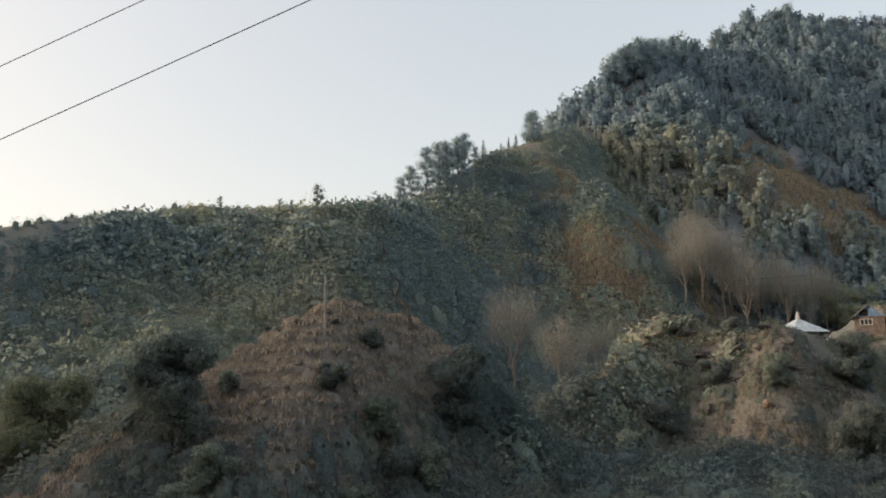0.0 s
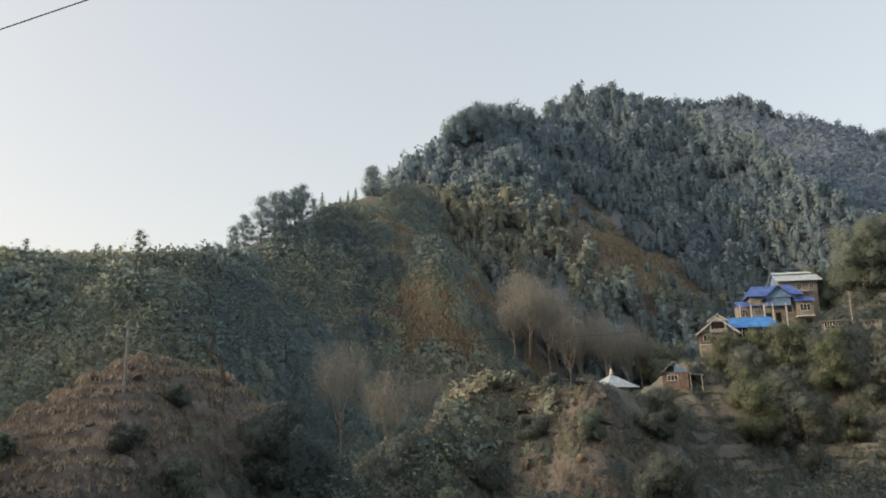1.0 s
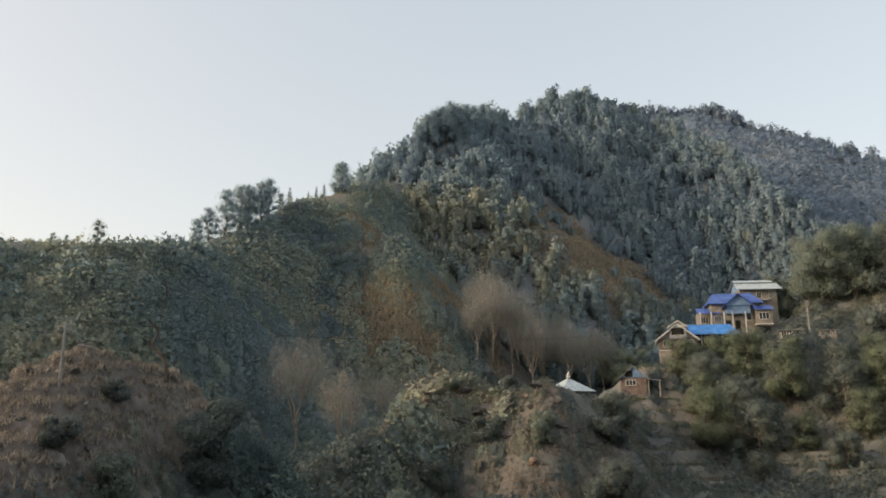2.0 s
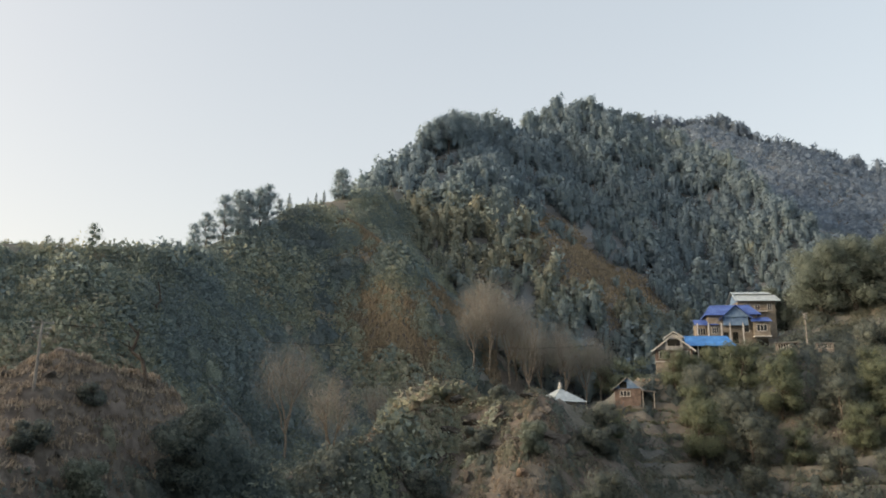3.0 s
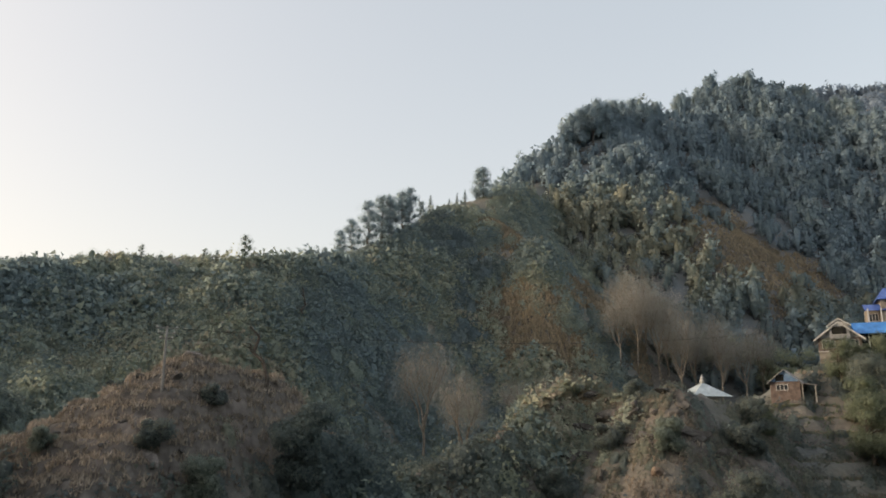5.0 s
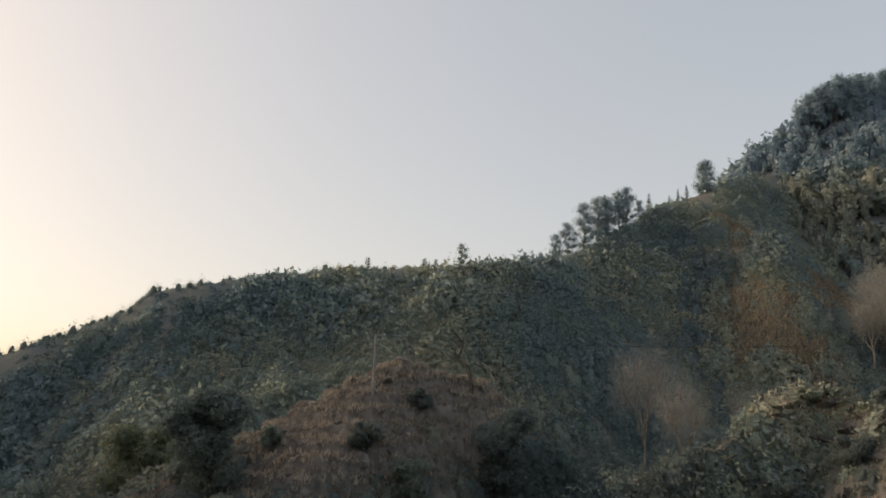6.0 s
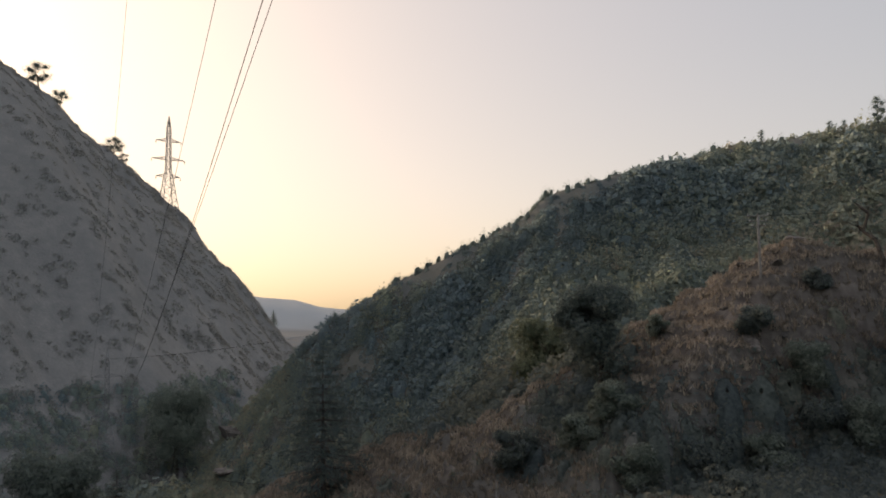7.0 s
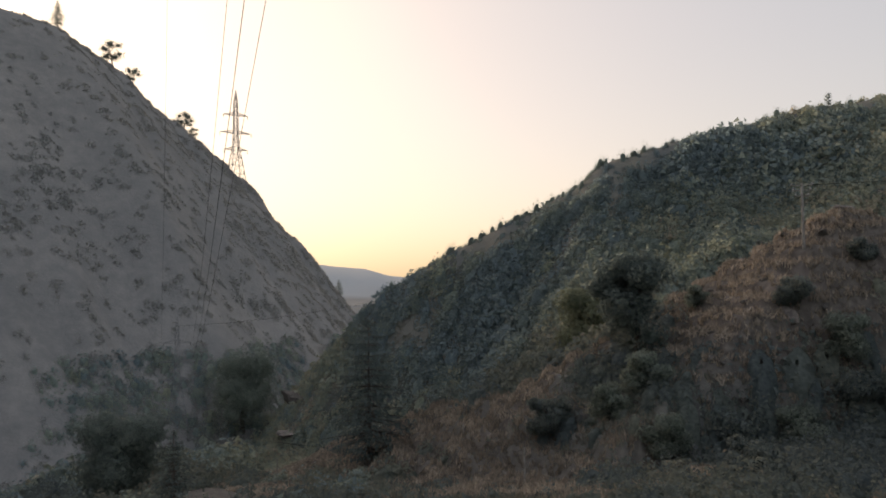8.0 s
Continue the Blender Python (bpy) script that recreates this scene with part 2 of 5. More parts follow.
def land(x, y, detail=True):
    """Height of the ground, the weights of its kinds of cover, and that of the far ridge's haze colour."""
    s = road_side(x, y)
    bank = np.where(s > 0, -2.0 - 0.8 * np.maximum(s - 4, 0), -2.0 + 0.7 * np.clip(-s - 4, 0, 90))
    base = -13 - 0.19 * np.clip(-x - 15, 0, 170) + 0.18 * np.clip(y - 120, 0, 400) * (x > -400)
    h = smax(bank, base, 4)
    rough = fbm(x, y, 60, 5) * 5
    mid = ridge(x, y, MID_HILL, 0.64 + 0.62 * np.clip((-x - 70) / 40, 0, 1) + 0.36 * np.clip((x + 60) / 40, 0, 1), 3.5) + 0.5 * rough * np.clip((y - 60) / 60, 0.3, 1)
    spur = ridge(x, y, SPUR, 1.1, 4) + 0.35 * rough
    mountain = ridge(x, y, MOUNTAIN, 0.95, 8) + 1.4 * rough
    far = ridge(x, y, FAR_RIDGE, 0.62, 20) + 2.5 * rough
    left = ridge(x, y * 1.6, [(a, b * 1.6, c) for a, b, c in LEFT_HILL], 0.86, 5)
    left = left + 0.6 * rough + 12 * fbm(x * 0.22 + 0.1 * y, y - 0.25 * x, 34, 5) * np.clip((-x - 120) / 60, 0, 1) * np.clip((110 - left) / 60, 0.12, 1)
    distant = np.maximum(ridge(x, y, DISTANT, 0.4, 60) + 8 * fbm(x, y, 300, 4), ridge(x, y, NOTCH, 0.3, 40) + 4 * fbm(x, y, 120, 4))
    mound = ridge(x, y, MOUND, 0.72 + 0.5 * np.clip((x + 29) / 8, 0, 1), 4) + 0.9 * fbm(x, y, 9, 4)
    crag = ridge(x, y, OUTCROP, 1.25, 1.5) + 2.2 * fbm(x, y, 8, 5)
    ledge = (crag + 0.25 * x) / 1.9
    crag = crag + 0.75 * (np.clip((ledge - np.floor(ledge) - 0.5) / 0.35, 0, 1) - ledge + np.floor(ledge)) * 1.9
    plane = ridge(x, y, VILLAGE, 0.58, 3) + 0.8 * fbm(x, y, 18, 3)
    step = plane / 2.4
    stepped = 2.4 * (np.floor(step) + np.clip((step - np.floor(step) - 0.62) / 0.3, 0, 1) + 0.12 * (step - np.floor(step)))
    village = np.where((plane < 15) & (y < 184), stepped, plane)
    village = np.maximum(village, 16.6 - 1.3 * np.maximum(np.hypot(x - 85.8, y - 163) - 6.5, 0))
    for k, part_h in ((6, far), (5, mountain), (4, mid), (3, spur), (6, left), (30, distant), (1.5, mound), (1.5, crag), (1.5, village)):
        h = smax(h, part_h, k)
    h = h - 3 * np.exp(-(((x + 114) / 20) ** 2 + ((y - 62) / 16) ** 2))
    near = np.clip((mound - h + 3) / 2.5, 0, 1)
    kinds = dict(
        dry=np.maximum.reduce([near * np.clip(0.5 + 1.1 * fbm(x, y, 14, 3) + np.where(x > -44, 0.13 * (mound + 5), 0.5), 0, 1),
                               np.clip((spur - h + 2) / 2, 0, 1) * np.clip(0.62 + 1.5 * fbm(x + 50, y, 18, 3), 0, 1),
                               np.clip((village - h + 1) / 1, 0, 1) * np.clip(np.where((plane < 14) & (y < 170) & (x < 84) & (np.abs(step - np.floor(step) - 0.34) < 0.27), 0.85, 0.1) + 1.1 * fbm(x, y, 12, 3), 0, 0.9),
                               np.clip((crag - h + 2) / 2, 0, 1) * np.clip(0.45 + 1.3 * fbm(x + 31, y, 11, 3), 0, 0.9),
                               1.3 * np.exp(-(((x - 12.5) / 4) ** 2 + ((y - 142.5) / 3.5) ** 2)),
                               np.clip(1.3 - np.hypot((x - 80) / 34, (y - 322) / 40) + 0.9 * fbm(x, y, 24, 4), 0, 0.9),
                               np.clip(0.3 + 1.3 * fbm(x + 7, y, 15, 3), 0, 0.8) * ((y < 58) & (x < -14) & (x > -130) & (h < -8)),
                               1.2 * np.exp(-(((x + 60) / 14) ** 2 + ((y - 47) / 7) ** 2))]),
        rock=np.maximum.reduce([np.clip(1.1 - np.hypot((x - 13) / 11, (y - 376) / 10) + 1.2 * fbm(x, y, 6, 3), 0, 0.9), np.clip((crag - h + 2) / 2, 0, 1) * np.clip(0.3 + 1.7 * fbm(x, y, 9, 4), 0, 0.9), near * np.clip(fbm(x + 9, y, 7, 4) * 2.2 - 0.35, 0, 1)]),
        
        forest=np.maximum(np.clip((np.maximum(mountain, far) - h + 6) / 5, 0, 1), np.clip((-x - 430) / 60, 0, 1)),
        scree=np.clip((left - h + 5) / 4, 0, 1),
        # weight of the painted haze, on the distant ridge only
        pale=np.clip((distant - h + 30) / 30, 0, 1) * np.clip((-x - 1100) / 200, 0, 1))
    if detail:
        h = h + 0.35 * fbm(x, y, 4, 3) + 0.4 * near * np.tanh(2.5 * np.sin(h * 3.6 + 3 * fbm(x, y, 12, 2))) + 0.3 * near * fbm(x, y, 2.5, 3)
    return h, kinds


def height(x, y):
    h, _ = land(np.atleast_1d(np.asarray(x, float)), np.atleast_1d(np.asarray(y, float)))
    return h if len(h) > 1 else float(h[0])


# ---- mesh helpers ----
def quick_mesh(name, verts, quads, mat, attributes=None, smooth=False):
    me = bpy.data.meshes.new(name)
    verts, quads = np.asarray(verts, np.float32), np.asarray(quads, np.int32)
    me.vertices.add(len(verts))
    me.vertices.foreach_set("co", verts.ravel())
    me.loops.add(quads.size)
    me.loops.foreach_set("vertex_index", quads.ravel())
    me.polygons.add(len(quads))
    me.polygons.foreach_set("loop_start", np.arange(0, quads.size, quads.shape[1], dtype=np.int32))
    if smooth:
        me.polygons.foreach_set("use_smooth", np.ones(len(quads), bool))
    me.update(calc_edges=True)
    for key, values in (attributes or {}).items():
        values = np.asarray(values, np.float32)
        if values.ndim == 2:
            values = values / (np.linalg.norm(values, axis=1)[:, None] + 1e-6)
            me.attributes.new(key, "FLOAT_VECTOR", "POINT").data.foreach_set("vector", values.ravel())
        else:
            me.attributes.new(key, "FLOAT", "POINT").data.foreach_set("value", values)
    me.materials.append(mat)
    return me


def part(name, bm, mat, parent, label=""):
    """Links a bmesh as one mesh object under a thing or a part."""
    me = bpy.data.meshes.new(name)
    bm.to_mesh(me)
    bm.free()
    me.materials.append(mat)
    ob = new(name, me)
    ob.parent = parent
    return tagged(ob, label)


def unit(v):
    return v / (np.linalg.norm(v, axis=1)[:, None] + 1e-9)


def leaf_sprays(centres, sizes, r, long=1.0, along=None, puff=None, loose=0.8):
    """Pointed sprays of leaves at the centres: facing outwards with the clump (puff), or drawn out along a direction, or at random."""
    n = len(centres)
    if puff is not None:
        out = unit(unit(puff) + loose * r.normal(size=(n, 3)) / 1.7)
        a = r.normal(size=(n, 3)) if along is None else along + 0.35 * r.normal(size=(n, 3))
        a = unit(a - out * (a * out).sum(1)[:, None])
        b = np.cross(out, a)
    else:
        a = unit(r.normal(size=(n, 3)) if along is None else along + 0.35 * r.normal(size=(n, 3)))
        b = unit(np.cross(a, r.normal(size=(n, 3))))
    s = np.asarray(sizes)[:, None]
    k = r.uniform(0.6, 1.0, (n, 1))
    return np.stack([centres + a * s * long * 1.2, centres + b * s * k - a * s * long * 0.6, centres - b * s * k - a * s * long * r.uniform(0.3, 0.8, (n, 1))], 1).reshape(-1, 3)


def faces_of(count):
    return np.arange(count * 3).reshape(-1, 3)


def grid_faces(rings, segs):
    i, j = np.arange(rings)[:, None] * segs + np.arange(segs)[None], np.arange(rings)[:, None] * segs + (np.arange(segs)[None] + 1) % segs
    return np.concatenate([np.stack([i, j, j + segs], -1).reshape(-1, 3), np.stack([i, j + segs, i + segs], -1).reshape(-1, 3)])


def hull_of(r, centres, sizes, core, rings, segs, low=-0.9, shrink=0.94):
    """The closed inner mass of a bush or crown: an uneven skin over its lobes, seen from the core."""
    el, az = np.meshgrid(np.linspace(low, 1.56, rings + 1), np.arange(segs) * math.tau / segs, indexing="ij")
    az = az + 0.5 * (np.arange(rings + 1)[:, None] % 2) * math.tau / segs
    d = np.stack([np.cos(el) * np.cos(az), np.cos(el) * np.sin(az), np.sin(el)], -1).reshape(-1, 3)
    away = centres - core
    along = d @ away.T
    inside = sizes[None] ** 2 - (away ** 2).sum(1)[None] + along ** 2
    reach = np.where(inside > 0, along + np.sqrt(np.maximum(inside, 0)), 0).max(1)
    reach = np.maximum(reach, 0.25 * sizes.mean()) * shrink * r.uniform(0.9, 1.08, len(d))
    return core + d * reach[:, None], grid_faces(rings, segs)


def shrub_points(r, count, rings=2, segs=6, lobes=5):
    """A bush one metre in radius, standing on z = 0: leaf places over its uneven lobes, and its inner mass, which reaches the ground all round."""
    c, size = r.uniform(-0.6, 0.6, (lobes, 2)), r.uniform(0.35, 0.6, lobes)

    def top(x, y):
        d = np.hypot(x, y)
        bulge = np.max(np.maximum(0, 1 - ((x[..., None] - c[:, 0]) ** 2 + (y[..., None] - c[:, 1]) ** 2) / size ** 2) ** 0.5 * (0.6 + size), -1)
        return 0.45 * np.maximum(0, 1 - d * d) ** 0.7 + 0.5 * bulge * np.maximum(0, 1.15 - d) - 0.3 * np.maximum(0, d - 0.85)

    ang, d = r.uniform(0, 6.283, count), np.sqrt(r.uniform(0, 1, count)) * 1.22
    x, y = np.cos(ang) * d, np.sin(ang) * d
    p = np.c_[x * r.uniform(0.95, 1.1, count), y * r.uniform(0.95, 1.1, count), np.maximum(top(x, y), 0.1) * r.uniform(0.55, 1.2, count) + r.uniform(0, 0.16, count)]
    rr, aa = np.meshgrid(np.linspace(0.72, 0.08, rings + 1), np.arange(segs) * math.tau / segs, indexing="ij")
    aa = aa + 0.5 * (np.arange(rings + 1)[:, None] % 2) * math.tau / segs + 0.15 * r.normal(size=aa.shape)
    rr = rr * r.uniform(0.85, 1.1, rr.shape)
    hx, hy = np.cos(aa) * rr, np.sin(aa) * rr
    hz = top(hx, hy) * 0.55
    hz[0] = -0.5
    return p, np.stack([hx, hy, hz], -1).reshape(-1, 3), grid_faces(rings, segs)


def rich_shrub(r, count):
    return shrub_points(r, count, 3, 7, 7)


def crown_points(r, count, rings=3, segs=6):
    """A far broad-headed forest tree one metre tall: leaf sprays over the lobes of its crown, and an inner mass."""
    lobes = r.integers(8, 13)
    z0 = np.linspace(0.25, 0.86, lobes) + 0.04 * r.normal(size=lobes)
    g = np.arange(lobes) * 2.4 + r.normal(size=lobes) * 0.5
    out = r.uniform(0.5, 1.0, lobes) * 0.25 * np.sqrt(np.maximum(0.1, 1.15 - np.abs(z0 - 0.5) * 1.7))
    c, size = np.c_[np.cos(g) * out, np.sin(g) * out, z0], r.uniform(0.11, 0.19, lobes)
    pick, d = r.integers(0, lobes, count), unit(r.normal(size=(count, 3)))
    p = c[pick] + d * (size[pick] * r.uniform(0.55, 1.15, count))[:, None]
    zz, aa = np.meshgrid(np.array([0.05, 0.4, 0.75, 0.95]), np.arange(segs) * math.tau / segs, indexing="ij")
    q = np.array([0.03, 0.13, 0.12, 0.02])[:, None] * r.uniform(0.7, 1.15, zz.shape)
    return p, np.stack([np.cos(aa) * q, np.sin(aa) * q, zz], -1).reshape(-1, 3), grid_faces(rings, segs)


TALL = (crown_points,)


def tuft_points(r, count):
    g, d = r.uniform(0, 6.283, count), r.uniform(0, 0.6, count)
    return np.c_[np.cos(g) * d, np.sin(g) * d, r.uniform(0.15, 0.5, count)], None, None


def scatter(name, places, scales, tints, mat, make, leaf, variants=6, count=60, seed=1, stretch=(0.8, 1.3), label="", category="plants", long=1.0, droop=None, airy=0.0, settled=2.0):
    """Many plants of one kind, as one object of uncounted stuff."""
    r = np.random.default_rng(seed)
    kinds = [make(r, count) for _ in range(variants)]
    verts, tint, puffs, quads, lace, total = [], [], [], [], [], 0
    pick = r.integers(0, variants, len(places))
    rise = [(land(places[:, 0] + 1.5 * (1 - e), places[:, 1] + 1.5 * e)[0] - land(places[:, 0] - 1.5 * (1 - e), places[:, 1] - 1.5 * e)[0]) / 3 for e in (0, 1)]
    rise = np.clip(np.stack(rise, 1), -1.2, 1.2) * (0.0 if make in TALL else 0.9)
    for k in range(variants):
        at = np.where(pick == k)[0]
        if not len(at):
            continue
        points, hull, skin = kinds[k]
        turn = r.uniform(0, 6.283, len(at))
        c, s = np.cos(turn)[:, None], np.sin(turn)[:, None]
        tall = r.uniform(*stretch, len(at))[:, None]

        def placed(base):
            base = base[None]
            p = np.stack([base[..., 0] * c - base[..., 1] * s, base[..., 0] * s + base[..., 1] * c, base[..., 2] * tall], -1)
            core = np.array([0, 0, 0.3]) + np.c_[0 * base[0, :, :2], base[0, :, 2] * 0.9] if make in TALL else np.array([0, 0, -0.2])
            outward = unit((p - core).reshape(-1, 3)) + (0.9 if make in TALL else settled) * np.repeat(np.c_[-rise[at], np.ones(len(at))], base.shape[1], 0)
            p[..., 2] += (p[..., :2] * rise[at, None]).sum(-1)
            return p * scales[at, None, None] + places[at, None], outward

        p, puff = placed(points)
        size = np.repeat(scales[at] * leaf, count) * r.uniform(0.6, 1.3, len(at) * count)
        verts.append(leaf_sprays(p.reshape(-1, 3), size, r, long, droop, puff if droop is None else None, 2.2))
        puffs.append(np.repeat(unit(puff) + 0.1 * r.normal(size=puff.shape), 3, 0))
        tint.append(np.repeat(np.clip(np.repeat(tints[at], count) + 0.1 * r.normal(size=len(at) * count), 0, 1), 3))
        quads.append(faces_of(len(at) * count) + total)
        lace.append(np.full(len(at) * count * 3, airy))
        total += len(at) * count * 3
        if hull is not None:
            p, puff = placed(hull)
            verts.append(p.reshape(-1, 3))
            lace.append(np.zeros(len(at) * len(hull)))
            puffs.append(puff)
            tint.append(np.repeat(tints[at], len(hull)))
            quads.append((skin[None] + (np.arange(len(at)) * len(hull))[:, None, None]).reshape(-1, 3) + total)
            total += len(at) * len(hull)
    me = quick_mesh(name, np.concatenate(verts), np.concatenate(quads), mat, {"tint": np.concatenate(tint), "puff": np.concatenate(puffs), "lace": np.concatenate(lace)}, smooth=True)
    return tagged(new(name, me), label, category, kind="stuff")


# ---- ground ----
def build_ground():
    fine = np.arange(-36, 98, 0.3)
    bearings = np.radians(np.r_[fine, np.arange(98, 324, 3.0)])
    radii = np.r_[0.0, np.geomspace(3, 40, 26), np.arange(40.7, 150, 0.75), np.geomspace(150.5, 700, 112), np.geomspace(710, 4600, 34)]
    b, r = np.meshgrid(bearings, radii, indexing="ij")
    x, y = 10 - np.sin(b) * r, 4 + np.cos(b) * r
    h, kinds = land(x, y)
    nb, nr = b.shape
    i = np.arange(nb)[:, None] * nr + np.arange(nr - 1)[None]
    j = np.roll(np.arange(nb), -1)[:, None] * nr + np.arange(nr - 1)[None]
    quads = np.stack([i, i + 1, j + 1, j], -1).reshape(-1, 4)
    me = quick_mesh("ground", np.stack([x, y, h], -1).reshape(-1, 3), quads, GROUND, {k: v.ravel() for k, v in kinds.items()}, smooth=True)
    return tagged(new("ground", me), "hilly ground with dry grass, rock and scrub", "ground", kind="structure")


build_ground()


def field(count, box, seed, keep):
    """Random places in a box of the plan for which keep(x, y, kinds, h) holds, on the ground."""
    r = np.random.default_rng(seed)
    x, y = r.uniform(box[0], box[1], count), r.uniform(box[2], box[3], count)
    h, kinds = land(x, y)
    ok = keep(x, y, kinds, h, r)
    return np.c_[x, y, h - 0.1][ok]


def before(x, y, line, margin):
    """Which places lie on the road's side of a crest line, or not far beyond it."""
    bearing = lambda a, b: np.arctan2(10 - a, b - 4)
    c = np.array(line, float)
    order = np.argsort(bearing(c[:, 0], c[:, 1]))
    far = np.interp(bearing(x, y), bearing(c[:, 0], c[:, 1])[order], np.hypot(c[:, 0] - 10, c[:, 1] - 4)[order])
    return np.hypot(x - 10, y - 4) < far + margin


# shrubs on the hillsides, in the gullies and on the village slope
p = field(18500, (-190, 125, 8, 310), 3, lambda x, y, k, h, r: (k["forest"] < 0.4) & (k["dry"] < np.where((y < 172) & (x > -20) & (y > 104), 0.32 + np.where(x < 44, 0.8, 0.45) * r.random(len(x)), 0.25 + 0.75 * r.random(len(x)))) & (k["scree"] < 0.5) & (k["rock"] < 0.4 + 0.65 * r.random(len(x))) & (np.hypot((x - 91) / 9, (y - 189) / 5.5) > 1) & (np.hypot(x + 65, y - 45) > 4) & (np.hypot(x - 32, y - 139) > 5.5)
          & ((y > 62) | (x < -130) | (r.random(len(x)) < 0.4)) & (road_side(x, y) > 26) & (y < 310 - 0.9 * np.maximum(0, x - 20)) & before(x, y, MID_HILL, 4) & ((x < 40) | before(x, y, VILLAGE, 4))
          & (np.hypot((x - 72) / 12, (y - 184) / 5) > 1) & (np.hypot((x - 87) / 9, (y - 163) / 6) > 1)
          & (r.random(len(x)) < np.clip(np.hypot(x - 10, y - 4) / 130, 0.8, 1)))
r0 = np.random.default_rng(11)
tone = np.clip(0.36 + 0.8 * fbm(p[:, 0], p[:, 1], 28, 4) + 0.14 * r0.normal(size=len(p)), 0, 1)
size = r0.uniform(0.8, 1.15, len(p)) * np.clip(2.3 + 2.2 * fbm(p[:, 0] + 40, p[:, 1], 14, 3), 1.1, 4.0)
size *= np.where((p[:, 0] > 22) & (p[:, 1] > 100), 0.62, 1.0)
size *= 1.1 * np.clip(np.hypot(p[:, 0] - 10, p[:, 1] - 4) / 110, 0.7, 1.15) * np.where(before(p[:, 0], p[:, 1], MID_HILL, -7), 1.0, 0.35)
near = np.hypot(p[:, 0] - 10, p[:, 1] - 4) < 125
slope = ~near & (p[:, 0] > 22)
# haze-toned leaves on the far slopes, darker scrub near by and in the village
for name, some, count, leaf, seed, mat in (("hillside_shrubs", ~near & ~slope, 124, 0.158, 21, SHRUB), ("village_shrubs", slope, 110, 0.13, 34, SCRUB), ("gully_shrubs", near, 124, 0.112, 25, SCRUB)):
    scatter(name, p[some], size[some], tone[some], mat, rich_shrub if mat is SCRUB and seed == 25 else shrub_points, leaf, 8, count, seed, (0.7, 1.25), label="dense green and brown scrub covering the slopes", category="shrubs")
p = field(1500, (-52, -6, 42, 84), 35, lambda x, y, k, h, r: (k["dry"] < 0.1 + 0.5 * r.random(len(x))) & (road_side(x, y) > 40) & (h < -3))
scatter("bank_shrubs", p, r0.uniform(0.8, 1.7, len(p)), np.clip(0.2 + 0.4 * fbm(p[:, 0], p[:, 1], 10, 3) + 0.15 * r0.normal(size=len(p)), 0, 1), SCRUB, rich_shrub, 0.11, 8, 90, 36, (1.0, 1.7), label="dark green shrubs on the lower flank of the mound", category="shrubs")
p = field(2600, (-16, 44, 104, 152), 37, lambda x, y, k, h, r: (k["dry"] > 0.2) & (r.random(len(x)) < 0.55 + 0.8 * fbm(x, y, 9, 3)) & (np.hypot(x - 12.5, y - 142.5) > 4) & (np.hypot(x - 32.2, y - 142.5) > 4))
scatter("outcrop_scrub", p, r0.uniform(0.5, 1.25, len(p)), np.clip(0.7 + 0.5 * fbm(p[:, 0], p[:, 1], 8, 3) + 0.2 * r0.normal(size=len(p)), 0, 1), SCRUB, shrub_points, 0.17, 8, 52, 38, (0.8, 1.5), label="low brown and olive scrub on the outcrop", category="shrubs")
# taller dark bushes and small trees among the scrub and in the thicket behind the mound
p = field(4200, (-150, 20, 80, 262), 41, lambda x, y, k, h, r: (k["forest"] < 0.4) & (k["dry"] < 0.3) & (k["rock"] < 0.3) & before(x, y, MID_HILL, -6) & (r.random(len(x)) < 0.3 + 0.5 * fbm(x, y, 35, 3)))
scatter("hillside_bushes", p, r0.uniform(1.5, 3.6, len(p)), np.clip(0.35 + 0.45 * fbm(p[:, 0], p[:, 1], 25, 3) + 0.2 * r0.normal(size=len(p)), 0, 1), BUSH, rich_shrub, 0.115, 8, 170, 42, (0.9, 1.6), settled=0.8, label="larger green bushes among the hillside scrub", category="shrubs")
p = field(420, (-34, 2, 84, 140), 43, lambda x, y, k, h, r: (k["dry"] < 0.3) & (k["rock"] < 0.3) & (np.abs(x + 14 - 0.12 * (y - 110)) < 13))
scatter("thicket", p, r0.uniform(1.6, 3.6, len(p)), np.clip(0.2 + 0.4 * fbm(p[:, 0], p[:, 1], 15, 3) + 0.15 * r0.normal(size=len(p)), 0, 1), OAK, rich_shrub, 0.1, 8, 260, 44, (0.9, 1.7), label="dark evergreen thicket in the hollow behind the mound", category="shrubs")
# forest of the mountain; farther trees tint bluer, haze put into their colour
p = field(8200, (-30, 310, 200, 560), 4, lambda x, y, k, h, r: (k["forest"] > 0.25) & (k["dry"] < 0.1 + 0.6 * r.random(len(x))) & (k["rock"] < 0.3) & before(x, y, MOUNTAIN, 8) & ~((x > 120) & (y < 290)))
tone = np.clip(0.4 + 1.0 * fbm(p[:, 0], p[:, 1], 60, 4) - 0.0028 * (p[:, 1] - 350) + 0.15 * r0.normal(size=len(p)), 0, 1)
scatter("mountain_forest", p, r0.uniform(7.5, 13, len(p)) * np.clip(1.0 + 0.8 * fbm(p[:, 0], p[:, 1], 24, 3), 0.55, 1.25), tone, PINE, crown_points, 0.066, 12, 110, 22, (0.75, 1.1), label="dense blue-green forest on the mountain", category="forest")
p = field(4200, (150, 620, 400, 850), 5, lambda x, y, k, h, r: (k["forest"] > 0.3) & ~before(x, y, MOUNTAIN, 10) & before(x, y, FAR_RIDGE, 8))
